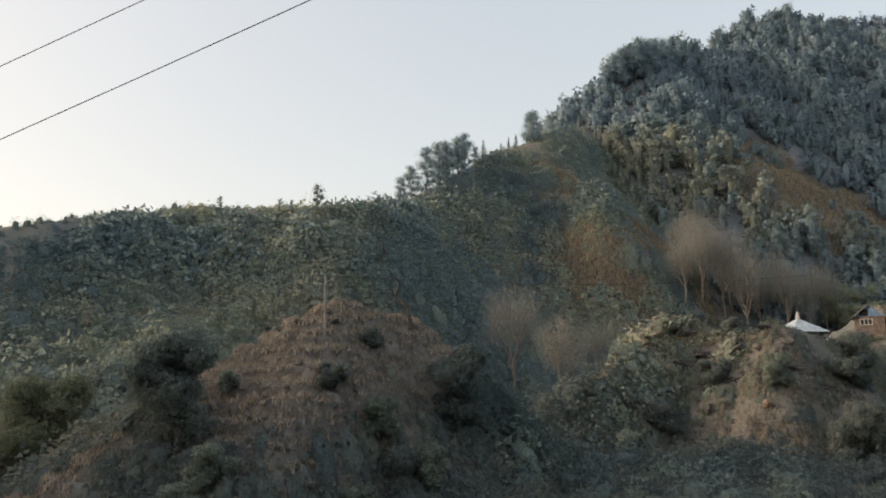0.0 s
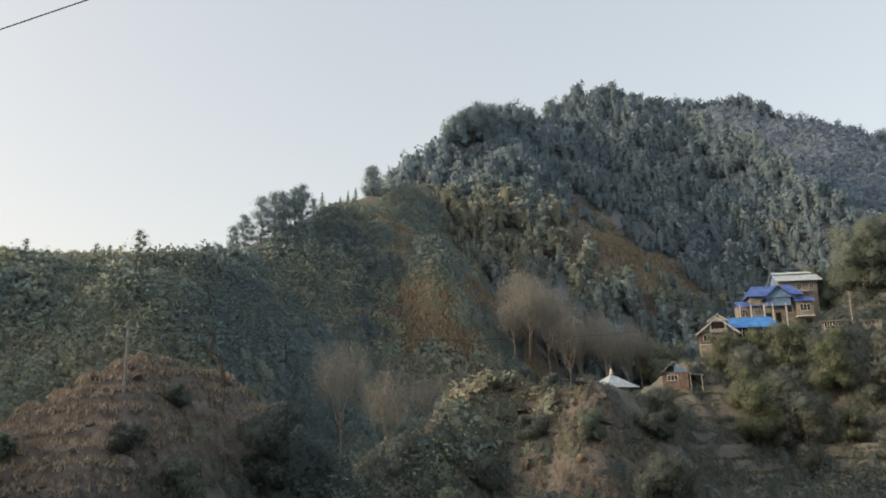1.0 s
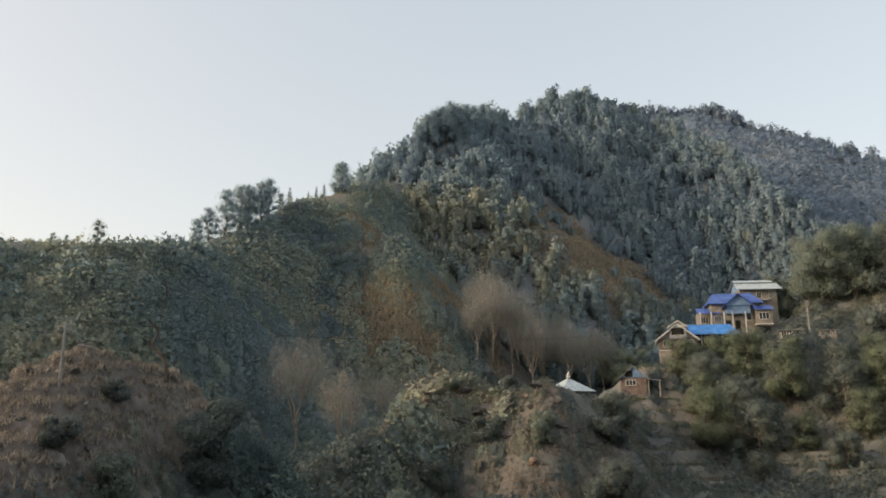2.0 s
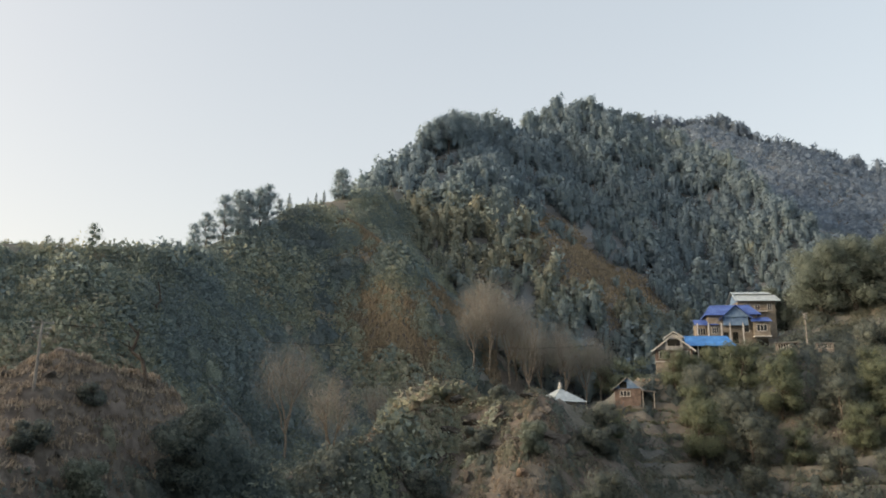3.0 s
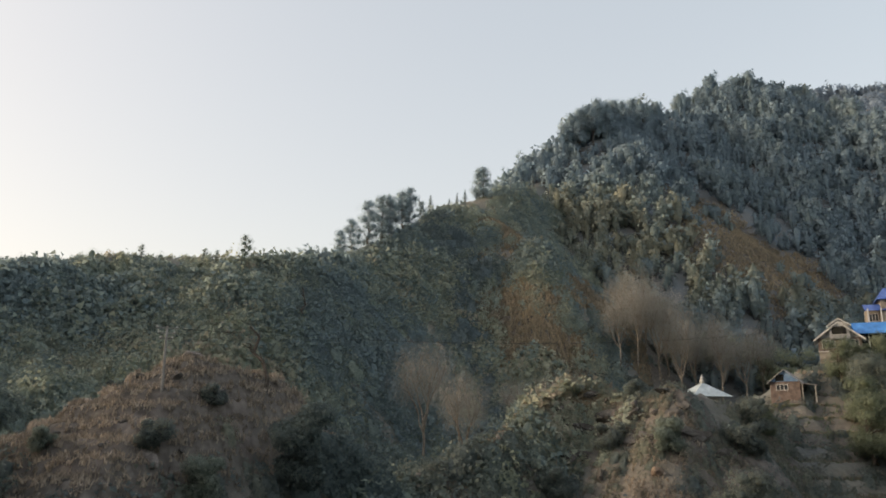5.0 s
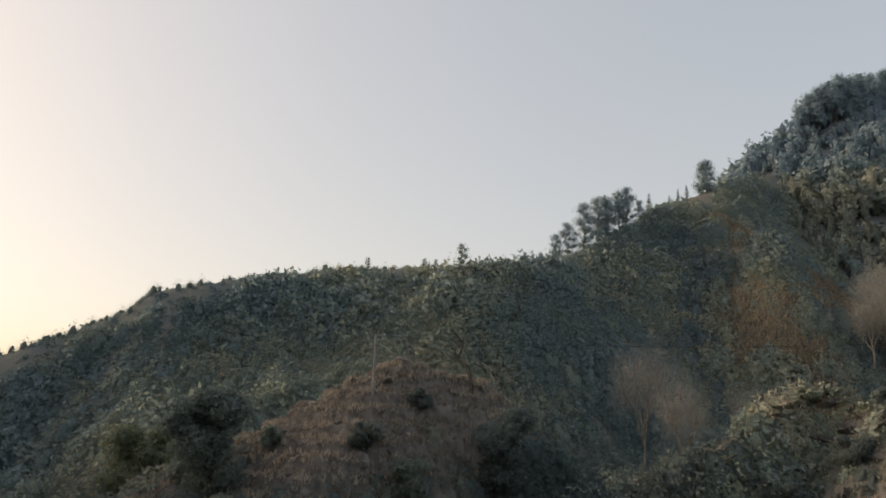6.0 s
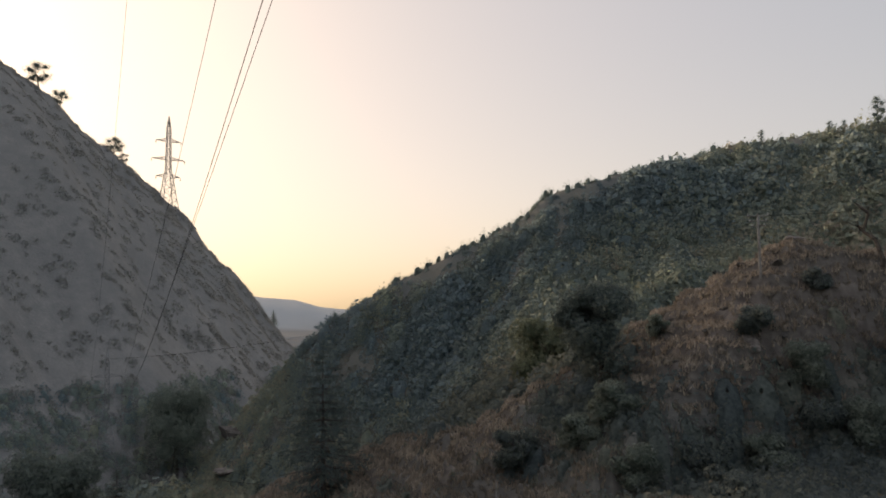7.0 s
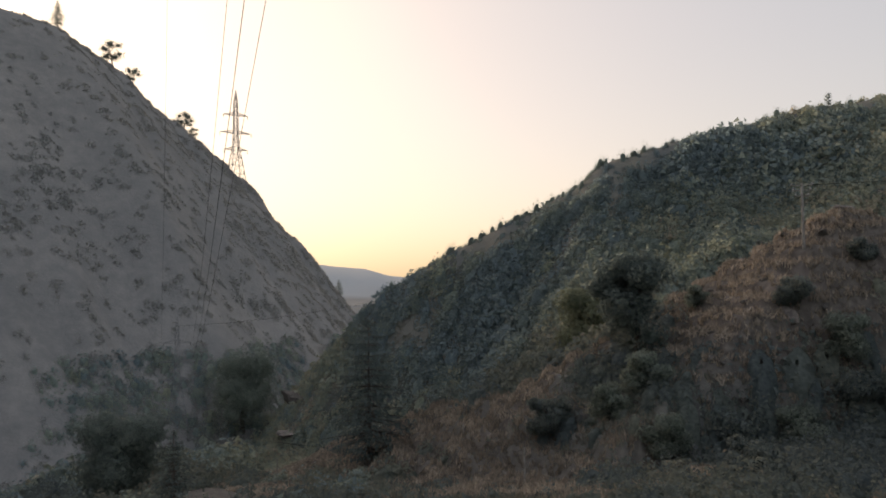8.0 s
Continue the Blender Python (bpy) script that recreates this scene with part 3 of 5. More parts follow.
scatter("far_forest", p, r0.uniform(5, 9, len(p)), r0.random(len(p)), HAZEPINE, shrub_points, 0.24, 6, 14, 23, (0.8, 1.4), label="far hazy blue forest on a ridge", category="forest")
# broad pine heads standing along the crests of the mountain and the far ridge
for name, line, count, tall, mat, seed, label in (("crest_pines", MOUNTAIN[1:9], 170, (11, 19), PINE, 91, "round-headed pines along the crest of the mountain"), ("far_crest_pines", FAR_RIDGE, 210, (15, 25), HAZEPINE, 92, "far round-headed pines along the ridge")):
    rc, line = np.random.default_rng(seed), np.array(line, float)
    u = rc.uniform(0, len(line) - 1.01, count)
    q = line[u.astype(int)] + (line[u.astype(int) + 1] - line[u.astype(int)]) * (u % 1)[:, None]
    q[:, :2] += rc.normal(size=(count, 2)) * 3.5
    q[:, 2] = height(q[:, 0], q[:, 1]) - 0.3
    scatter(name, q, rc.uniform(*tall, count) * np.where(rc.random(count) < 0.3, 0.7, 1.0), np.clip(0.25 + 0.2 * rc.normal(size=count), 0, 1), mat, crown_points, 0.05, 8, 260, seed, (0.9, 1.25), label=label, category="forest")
# dark bushes in the gully between the hill and the grassy spur
p = field(700, (-42, 14, 190, 264), 31, lambda x, y, k, h, r: (k["forest"] < 0.6) & (np.abs(x + 10 + 0.45 * (y - 225)) < 14 + 9 * fbm(x, y, 12, 2)) & (k["dry"] < 0.3))
scatter("gully_thicket", p, r0.uniform(1.8, 4.2, len(p)), np.clip(0.2 + 0.25 * r0.normal(size=len(p)), 0, 1), DARKPINE, rich_shrub, 0.11, 8, 130, 32, (0.9, 1.6), label="dark green bushes filling the gully", category="shrubs")
p = field(11000, (-380, -120, -60, 190), 6, lambda x, y, k, h, r: (k["scree"] > 0.5) & (r.random(len(x)) < 0.48 + 0.7 * fbm(x, y, 45, 5)) & before(x, y, LEFT_HILL, 3))
tone = np.clip(0.4 + 0.8 * fbm(p[:, 0], p[:, 1], 40, 3), 0, 1)
scatter("dry_scrub", p, r0.uniform(0.6, 1.7, len(p)), tone, DRYSCRUB, shrub_points, 0.24, 6, 34, 24, (0.4, 0.8), label="sparse grey dry scrub on the steep hill", category="shrubs")
p = field(5600, (-235, -30, -15, 80), 16, lambda x, y, k, h, r: (h < -17) & ((x < -110) | (r.random(len(x)) < 0.35)) & (road_side(x, y) > 14) & (np.hypot(x + 65, y - 45) > 4) & (k["dry"] < 0.4) & (r.random(len(x)) < 0.5 + fbm(x, y, 25, 3)))
scatter("valley_shrubs", p, r0.uniform(0.9, 2.3, len(p)), np.clip(0.25 + 0.3 * fbm(p[:, 0], p[:, 1], 25, 3) + 0.15 * r0.normal(size=len(p)), 0, 1), SHRUB, shrub_points, 0.14, 8, 70, 28,
        label="dark scrub in the valley bottom", category="shrubs")
# thin saplings and bushes standing on the skyline of the mid hill
line = np.array(MID_HILL[2:12], float)
u = np.random.default_rng(8).uniform(0, len(line) - 1.01, 130)
q = line[u.astype(int)] + (line[u.astype(int) + 1] - line[u.astype(int)]) * (u % 1)[:, None]
q[:, :2] += np.random.default_rng(9).normal(size=(130, 2)) * 1.2
q[:, 2] = height(q[:, 0], q[:, 1])
scatter("skyline_saplings", q, np.random.default_rng(10).uniform(0.5, 1.3, 130) ** 1.6, np.full(130, 0.25), BUSH, shrub_points, 0.12, 6, 90, 26, (1.1, 2.2), "small bushes and saplings along the ridge", "shrubs", airy=1.0)


p = field(40000, (-110, -8, 30, 104), 12, lambda x, y, k, h, r: (k["dry"] > 0.2 + 0.4 * r.random(len(x))))
p = np.r_[p, field(15000, (-20, 110, 105, 180), 14, lambda x, y, k, h, r: (k["dry"] > 0.35))]
r1 = np.random.default_rng(15)
scatter("dry_grass", p, r1.uniform(0.35, 0.75, len(p)) , np.clip(0.4 + 0.5 * fbm(p[:, 0], p[:, 1], 10, 3) + 0.3 * np.sin(p[:, 2] * 3.6 + 3 * fbm(p[:, 0], p[:, 1], 12, 2)) + 0.15 * r1.normal(size=len(p)), 0, 1), GRASS, tuft_points,
        0.19, 6, 7, 27, label="tufts of dry brown grass", category="grass", long=2.8, droop=np.array([0.0, 0.0, 1.0]))
p = np.r_[field(12000, (-45, 30, 205, 282), 13, lambda x, y, k, h, r: k["dry"] > 0.3 + 0.3 * r.random(len(x))), field(12000, (30, 130, 270, 385), 18, lambda x, y, k, h, r: k["dry"] > 0.25 + 0.5 * r.random(len(x)))]
scatter("slope_grass", p, r1.uniform(0.9, 1.7, len(p)), np.clip(0.35 + 0.7 * fbm(p[:, 0], p[:, 1], 14, 3) + 0.2 * r1.normal(size=len(p)), 0, 1), STRAW, tuft_points, 0.26, 6, 6, 94, label="orange dry grass on the open slopes", category="grass", long=2.2, droop=np.array([0.0, 0.0, 1.0]))
p = field(20000, (-135, -4, 22, 78), 19, lambda x, y, k, h, r: (k["dry"] < 0.6) & (k["scree"] < 0.5) & (h < -3) & (road_side(x, y) > 20))
scatter("bank_grass", p, r1.uniform(0.4, 0.9, len(p)), np.clip(0.5 + 0.8 * fbm(p[:, 0], p[:, 1], 9, 3) + 0.2 * r1.normal(size=len(p)), 0, 1), SCRUB, tuft_points, 0.15, 6, 8, 95, label="dull green and brown grass on the valley bank", category="grass", long=2.4, droop=np.array([0.0, 0.0, 1.0]))
p = field(12000, (38, 90, 118, 174), 20, lambda x, y, k, h, r: (k["dry"] > 0.2) & (r.random(len(x)) < 0.75))
scatter("terrace_grass", p, r1.uniform(0.35, 0.8, len(p)), np.clip(0.55 + 0.7 * fbm(p[:, 0], p[:, 1], 7, 3) + 0.2 * r1.normal(size=len(p)), 0, 1), BRIGHT, tuft_points, 0.17, 6, 7, 96, label="dull green grass on the field terraces", category="grass", long=2.4, droop=np.array([0.0, 0.0, 1.0]))
p = field(2600, (5, 20, 136, 149), 17, lambda x, y, k, h, r: np.hypot((x - 12.5) / 5, (y - 142.5) / 4.5) + 0.3 * fbm(x, y, 3, 2) < 0.9)
scatter("orange_grass", p, r1.uniform(0.4, 0.8, len(p)), np.clip(0.7 + 0.2 * r1.normal(size=len(p)), 0, 1), STRAW, tuft_points, 0.2, 6, 20, 33, label="orange dry grass on top of the outcrop", category="grass", long=2.8, droop=np.array([0.0, 0.0, 1.0]))

# ---- trees ----
def tube(bm, a, b, ra, rb, sides=6):
    """A tapered stick from a to b, joined into bm."""
    a, b = Vector(a), Vector(b)
    z = (b - a).normalized()
    x = z.orthogonal().normalized()
    y = z.cross(x)
    rings = []
    for p, r in ((a, ra), (b, rb)):
        rings.append([bm.verts.new(p + (x * math.cos(k * math.tau / sides) + y * math.sin(k * math.tau / sides)) * r) for k in range(sides)])
    for k in range(sides):
        bm.faces.new((rings[0][k], rings[0][(k + 1) % sides], rings[1][(k + 1) % sides], rings[1][k]))
    bm.faces.new(rings[1])
    bm.faces.new(rings[0][::-1])


def crooked(bm, a, b, ra, rb, r, bends=3, wobble=0.08, sides=6):
    """A bent, tapered limb; returns its joints."""
    a, b = np.array(a, float), np.array(b, float)
    joints = [a + (b - a) * k / bends + (r.normal(size=3) * wobble * np.linalg.norm(b - a) if 0 < k < bends else 0) for k in range(bends + 1)]
    for k in range(bends):
        tube(bm, joints[k], joints[k + 1], ra + (rb - ra) * k / bends, ra + (rb - ra) * (k + 1) / bends, sides)
    return joints


def leaf_part(name, centres, size, mat, parent, r, tint, puff, long=1.0, droop=None, label="", lobes=None, middle=(0, 0, 0), wide=1.0):
    v = leaf_sprays(np.asarray(centres), size * r.uniform(0.6, 1.3, len(centres)), r, long, droop, None if mat is TWIG else np.asarray(puff, float))
    t = np.repeat(np.clip(tint + 0.16 * r.normal(size=len(centres)), 0, 1), 3)
    quads, puff = faces_of(len(centres)), np.repeat(unit(np.asarray(puff, float)) + 0.18 * r.normal(size=(len(centres), 3)), 3, 0)
    lace = np.ones(len(v)) if mat is not TWIG else np.zeros(len(v))
    for lobe in (lobes if lobes is not None else ()):
        # the closed inner mass of each lobe, under its leaves
        skin, faces = hull_of(r, lobe[None, :3], lobe[3:4] * 0.45, lobe[:3], 4, 7, -1.5)
        skin[:, 2] = lobe[2] + (skin[:, 2] - lobe[2]) * 0.75
        quads = np.r_[quads, faces + len(v)]
        v, t = np.r_[v, skin], np.r_[t, np.full(len(skin), np.clip(tint + 0.1 * r.normal(), 0, 1))]
        lace = np.r_[lace, np.zeros(len(skin))]
        puff = np.r_[puff, unit(skin - lobe[:3]) + (skin - middle) / wide + (0, 0, 0.25)]
    ob = new(name, quick_mesh(name, v, quads, mat, {"tint": t, "puff": puff, "lace": lace}, smooth=True))
    ob.parent = parent
    return tagged(ob, label)


def broad_tree(name, label, tall, wide, leaves, size, mat, seed, low=0.25, tint=0.5, lobes=14, bark=None, flat=1.0, group=""):
    """A broad tree: bent trunk, limbs that reach the lobes of the crown, leaf sprays on the lobes."""
    r = np.random.default_rng(seed)
    root = tagged(new(name), label, "tree", group)
    bm = bmesh.new()
    top = crooked(bm, (0, 0, -0.8), (r.normal() * 0.04 * tall, r.normal() * 0.04 * tall, tall * 0.72), tall * 0.028 + 0.05, tall * 0.008, r, 5, 0.03, 8)
    c = []
    for k in range(lobes):
        z = low + (1 - low) * r.uniform(0.12, 0.9)
        out = wide * 0.5 * r.uniform(0.25, 0.78) * math.sqrt(max(0.08, 1 - abs((z - (low + 1) / 2) / ((1 - low) / 1.7)) ** 2.2))
        g = r.uniform(0, math.tau)
        c.append((math.cos(g) * out, math.sin(g) * out, z * tall * 0.97, wide * r.uniform(0.15, 0.26)))
        foot = top[min(4, 1 + int(z * 4))]
        crooked(bm, foot, c[-1][:3], tall * 0.009 + 0.02, 0.015, r, 3, 0.07, 5)
    part("trunk", bm, bark or BARK, root)
    c = np.array(c)
    pick = r.integers(0, lobes, leaves)
    d = r.normal(size=(leaves, 3))
    d /= np.linalg.norm(d, axis=1)[:, None]
    d[:, 2] *= 0.75 * flat
    p = c[pick, :3] + d * (c[pick, 3] * r.uniform(0.5, 1.22, leaves) ** 0.8)[:, None]
    p[:, 2] = np.maximum(p[:, 2], tall * low * 0.5)
    leaf_part("crown", p, size, mat, root, r, tint, d + (p - (0, 0, tall * 0.5)) / wide + (0, 0, 0.25), lobes=c, middle=(0, 0, tall * 0.5), wide=wide)
    return root


def deodar(name, label, tall, wide, seed, mat, tint=0.3, sprays=26, tiers=30, group=""):
    """A conifer with level, drooping tiers of branches."""
    r = np.random.default_rng(seed)
    root = tagged(new(name), label, "conifer tree", group)
    bm = bmesh.new()
    tube(bm, (0, 0, -0.8), (0, 0, tall * 0.5), tall * 0.017 + 0.05, tall * 0.009 + 0.02, 8)
    tube(bm, (0, 0, tall * 0.5), (0.02, 0, tall), tall * 0.009 + 0.02, 0.02, 6)
    pts, ways = [], []
    for k in range(tiers):
        u = (k + r.uniform(0, 0.7)) / tiers
        z = tall * (0.13 + 0.86 * u)
        reach = wide * 0.5 * (1 - u) ** 0.75 * (0.6 + 0.4 * min(1, u * 6)) + 0.25
        for g in np.arange(7 if u < 0.8 else 5) * math.tau / 7 + r.uniform(0, 6):
            far = reach * r.uniform(0.6, 1.12)
            g = g + r.normal() * 0.2
            tip = np.array([math.cos(g) * far, math.sin(g) * far, z + far * (0.12 - 0.3 * (1 - u))])
            tube(bm, (0, 0, z), tip, 0.03 + 0.004 * tall * (1 - u), 0.012, 4)
            for s in r.uniform(0.25, 1.05, max(4, int(sprays * far / wide))):
                side = np.array([-math.sin(g), math.cos(g), 0]) * r.normal() * 0.22 * far
                pts.append(np.array([0, 0, z]) * (1 - s) + tip * s + side + (0, 0, -0.05 * far * abs(r.normal())))
                ways.append((math.cos(g), math.sin(g), -0.35))
    part("trunk", bm, BARK, root)
    leaf_part("crown", np.array(pts), tall * 0.012 + 0.13, mat, root, r, tint, np.array(ways) + (0, 0, 0.9), 1.2, np.array(ways))
    return root


def bare_tree(name, label, tall, wide, seed, twigs=900, leafy=0.5, bark=None, group="", size=0.5, stout=1.0):
    """A nearly leafless tree: pale forked trunk, rising limbs and a veil of fine brown twigs."""
    r = np.random.default_rng(seed)
    root = tagged(new(name), label, "tree", group)
    bm = bmesh.new()
    tips = []

    def fork(a, way, length, radius, level):
        b = np.array(a) + np.array(way) * length
        joints = crooked(bm, a, b, radius, radius * 0.6, r, 3 if level < 2 else 2, 0.05, 6 if level < 2 else 4)
        if level == 3:
            tips.append((a, b))
            return
        for k in range(3 if level else 5):
            g, lean = r.uniform(0, 6.283), r.uniform(0.25, 0.8) * wide / tall * 2.3
            w = np.array(way) * 0.75 + np.array([math.cos(g) * lean, math.sin(g) * lean, 0.35])
            start = joints[-1] if k < 2 else joints[-2] * 0.6 + joints[-1] * 0.4
            fork(start, w / np.linalg.norm(w), length * r.uniform(0.6, 0.86), radius * 0.5, level + 1)

    fork(np.array([0, 0, -0.6]), np.array([r.normal() * 0.05, r.normal() * 0.05, 1.0]), tall * 0.2, (tall * 0.012 + 0.04) * stout, 0)
    grow = tall * 0.93 / max(v.co.z for v in bm.verts)
    for v in bm.verts:
        v.co = Vector((v.co.x, v.co.y, v.co.z * grow))
    part("trunk", bm, bark or PALEBARK, root)
    ends = np.array(tips) * (1, 1, grow)
    pick = r.integers(0, len(ends), twigs)
    s = r.uniform(-0.9, 1.25, (twigs, 1))
    p = ends[pick, 0] * (1 - s) + ends[pick, 1] * s + r.normal(size=(twigs, 3)) * 0.1 * wide
    leaf_part("twig_veil", p, size, TWIG, root, r, leafy, (p - (0, 0, tall * 0.55)) / wide + (0, 0, 0.3), 11.0, np.array([0.0, 0.0, 1.0]) + 0.5 * r.normal(size=(twigs, 3)), "fine brown leafless twigs")
    return root


def pine(name, label, tall, wide, seed, mat, clumps=9, leaves=700, low=0.35, tint=0.3, size=0.34, group="", lean=0.0):
    """An old pine: long trunk, flat cloudy clumps of needles with gaps between them."""
    r = np.random.default_rng(seed)
    root = tagged(new(name), label, "pine tree", group)
    bm = bmesh.new()
    top = crooked(bm, (0, 0, -0.8), (lean * tall, 0, tall * 0.94), tall * 0.02 + 0.04, 0.03, r, 5, 0.02, 7)
    c = []
    for k in range(clumps):
        u = low + (1 - low) * (k + 0.5) / clumps
        out, g = wide * 0.38 * r.uniform(0.25, 1.0) * math.sqrt(max(0.15, 1.15 - u)), k * 2.4 + r.normal() * 0.4
        c.append((math.cos(g) * out + lean * tall * u, math.sin(g) * out, tall * u * 0.97, wide * r.uniform(0.17, 0.29)))
        crooked(bm, top[min(4, int(u * 5))], c[-1][:3], 0.012 * tall, 0.02, r, 2, 0.08, 5)
    part("trunk", bm, BARK, root)
    c = np.array(c)
    pick = r.integers(0, clumps, leaves)
    d = r.normal(size=(leaves, 3))
    d /= np.linalg.norm(d, axis=1)[:, None]
    d[:, 2] *= 0.6
    leaf_part("crown", c[pick, :3] + d * (c[pick, 3] * r.uniform(0.45, 1.2, leaves) ** 0.8)[:, None], size, mat, root, r, tint, d + (0, 0, 0.3), lobes=c * (1, 1, 1, 0.5 if mat is DRYSCRUB else 0.85), middle=(0, 0, tall * 0.5), wide=wide)
    return root


def stand(ob, x, y, turn=0.0, sink=0.0, z=None):
    """Stands a thing on the ground."""
    ob.matrix_basis = pose(x, y, (height(x, y) if z is None else z) - sink, 0, 0, turn)
    return ob


def again(ob, x, y, turn, scale, sink=0.0):
    return copy_thing(ob, pose(x, y, height(x, y) - sink, 0, 0, turn) @ Matrix.Scale(scale, 4))


# trees below the road and round the mound
stand(broad_tree("oak_tree", "dense dark evergreen oak standing on the grassy mound", 11.6, 9.0, 11900, 0.29, OAK, 31, 0.1, 0.3, 20), -38.5, 64.6, 20)
stand(broad_tree("walnut_tree", "young light green tree beside the dark oak", 12.8, 10.5, 8500, 0.34, BRIGHT, 32, 0.3, 0.75, 16), -63.0, 77.5)
stand(broad_tree("holm_oak", "tall narrow dark evergreen tree behind the mound", 9.6, 7.0, 11050, 0.27, OAK, 33, 0.03, 0.15, 22), -16.2, 84.6)
stand(deodar("deodar_tree", "tall dark green deodar cedar with drooping tiers", 18.8, 14.0, 34, OAK, 0.05, 70, 22), -64.9, 45.2)
stand(broad_tree("mulberry_tree", "round dark tree in the valley bottom", 10.5, 14.5, 9520, 0.37, OAK, 35, 0.15, 0.5, 18), -86.0, 18.5)
stand(broad_tree("plane_tree", "large hazy green tree in the valley bottom", 20.0, 21.0, 10200, 0.4, OAK, 36, 0.15, 0.9, 13), -168.0, 52.5)
young = stand(deodar("young_cedar", "small dark conical cedar in the valley", 8.0, 4.6, 37, OAK, 0.3, 20, 18, "young cedars"), -58.0, 21.5)
again(young, -66.5, 22.5, 80, 0.8)
def dead_tree(label, tall, lean, seed):
    """A dead tree: a dark crooked trunk with a few broken limbs."""
    r = np.random.default_rng(seed)
    root = tagged(new("dead_tree"), label, "tree", "dead trees")
    bm = bmesh.new()
    joints = crooked(bm, (0, 0, -0.8), (lean, 0.3, tall), 0.3, 0.1, r, 5, 0.05, 7)
    part("trunk", bm, BARK, root)
    for k in (2, 3, 3, 4):
        bm = bmesh.new()
        side = r.uniform(-1, 1)
        crooked(bm, joints[k], joints[k] + np.array([side * 1.6, r.normal() * 0.6, r.uniform(0.5, 1.6)]), 0.11, 0.03, r, 3, 0.1, 5)
        part("limb", bm, BARK, root)
    return root


stand(dead_tree("dead leaning tree with a dark crooked trunk", 7.2, -2.6, 38), -23.5, 91.0)
stand(dead_tree("dead tree with a dark crooked trunk among scrub", 8.5, -1.0, 39), -50.8, 173.0)

# bare trees of the gully
bare = stand(bare_tree("poplar_tree", "leafless brown tree with a pale forked trunk", 26.0, 15.0, 41, 5200, 0.4, group="bare trees of the gully", size=0.045), -19.0, 158.0, 10)
bare_b = stand(bare_tree("poplar_tree", "leafless brown tree with a pale forked trunk", 25.0, 18.0, 42, 4200, 0.6, group="bare trees of the gully", size=0.055), 27.0, 229.0, 80)
for x, y, turn, k in ((-8, 139, 120, 0.8), (4, 184, 40, 0.55), (22, 224, 200, 0.85), (33, 232, 15, 1.05), (38, 227, 140, 1.05), (43, 234, 250, 0.95), (49, 229, 60, 0.95),
                      (56, 233, 190, 0.85), (36, 240, 310, 1.05), (30, 240, 100, 1.0), (-2, 168, 70, 0.6), (62, 240, 30, 0.85), (50, 244, 75, 1.0), (24, 236, 160, 0.9)):
    again(bare_b if y > 200 else bare, x, y, turn, k)

grove = stand(broad_tree("gully_tree", "grey-green tree with thinning leaves in the gully", 15.0, 12.0, 6000, 0.36, BUSH, 45, 0.12, 0.75, 16, group="leafy trees of the gully"), 66.0, 240.0)
for x, y, turn, k in ((74, 246, 40, 1.0), (82, 238, 130, 0.85), (58, 250, 200, 1.1), (90, 248, 300, 0.9), (70, 228, 75, 0.75), (48, 252, 160, 0.9), (98, 240, 20, 0.8), (40, 250, 250, 0.8)):
    again(grove, x, y, turn, k, 0.3)

# trees on the ridge against the sky
old = stand(pine("ridge_pine", "old dark pine with cloudy clumps on the ridge", 16.0, 10.5, 51, PINE, 15, 3600, 0.08, 0.2, 0.3, "pines of the ridge grove"), -56.5, 241.0)
old_b = stand(pine("ridge_pine", "old dark pine with cloudy clumps on the ridge", 15.0, 11.0, 52, PINE, 15, 3600, 0.08, 0.3, 0.3, "pines of the ridge grove"), -51.0, 248.0, 50)
for x, y, turn, k, src in ((-60.5, 236, 90, 0.78, old), (-48, 252, 200, 1.0, old_b), (-46.5, 256.5, 300, 0.95, old), (-53.5, 247, 140, 1.05, old_b), (-62.5, 231, 30, 0.62, old_b),
                           (-43.5, 262, 20, 0.55, old), (-65, 224, 75, 0.35, old_b), (-24.5, 287, 20, 0.85, old_b), (-26.5, 289, 170, 0.8, old)):
    again(src, x, y, turn, k, 0.3)
tall_pine = stand(pine("cliff_pine", "tall dark pine with a bare trunk above the rocky shoulder", 21.0, 11.0, 57, PINE, 13, 2600, 0.42, 0.15, 0.42, "pines of the rocky shoulder"), 9.0, 375.0)
for x, y, turn, k in ((5, 371, 40, 0.8), (13, 381, 100, 1.0), (17, 386, 200, 0.95), (22, 390, 20, 1.05), (26, 396, 310, 0.95), (31, 404, 150, 1.0), (36, 414, 80, 0.95), (42, 426, 240, 1.0), (12, 372, 280, 0.85), (19, 380, 60, 0.9), (48, 438, 10, 0.9), (28, 388, 120, 0.8)):
    again(tall_pine, x, y, turn, k, 0.4)
slim = stand(deodar("slim_cypress", "slender dark conifer on the grassy ridge", 7.5, 3.0, 53, PINE, 0.3, 16, 16, "slender ridge conifers"), -41.5, 268.5)
for x, y, turn, k in ((-36, 276, 40, 0.55), (-33.5, 279, 90, 0.65), (-31, 282, 10, 0.7), (-18, 297, 60, 0.6), (-15.5, 302, 200, 0.75), (-12, 312, 130, 0.8), (-8, 326, 20, 0.85), (-4, 338, 75, 1.1), (0, 350, 10, 1.0),
                      (-61, 214, 20, 0.45)):
    again(slim, x, y, turn, k, 0.2)
small = stand(pine("small_pine", "small spreading pine alone on the bare ridge", 7.6, 6.2, 54, BUSH, 11, 1500, 0.1, 0.25, 0.16, "small pines on the ridge"), -73.5, 187.0)
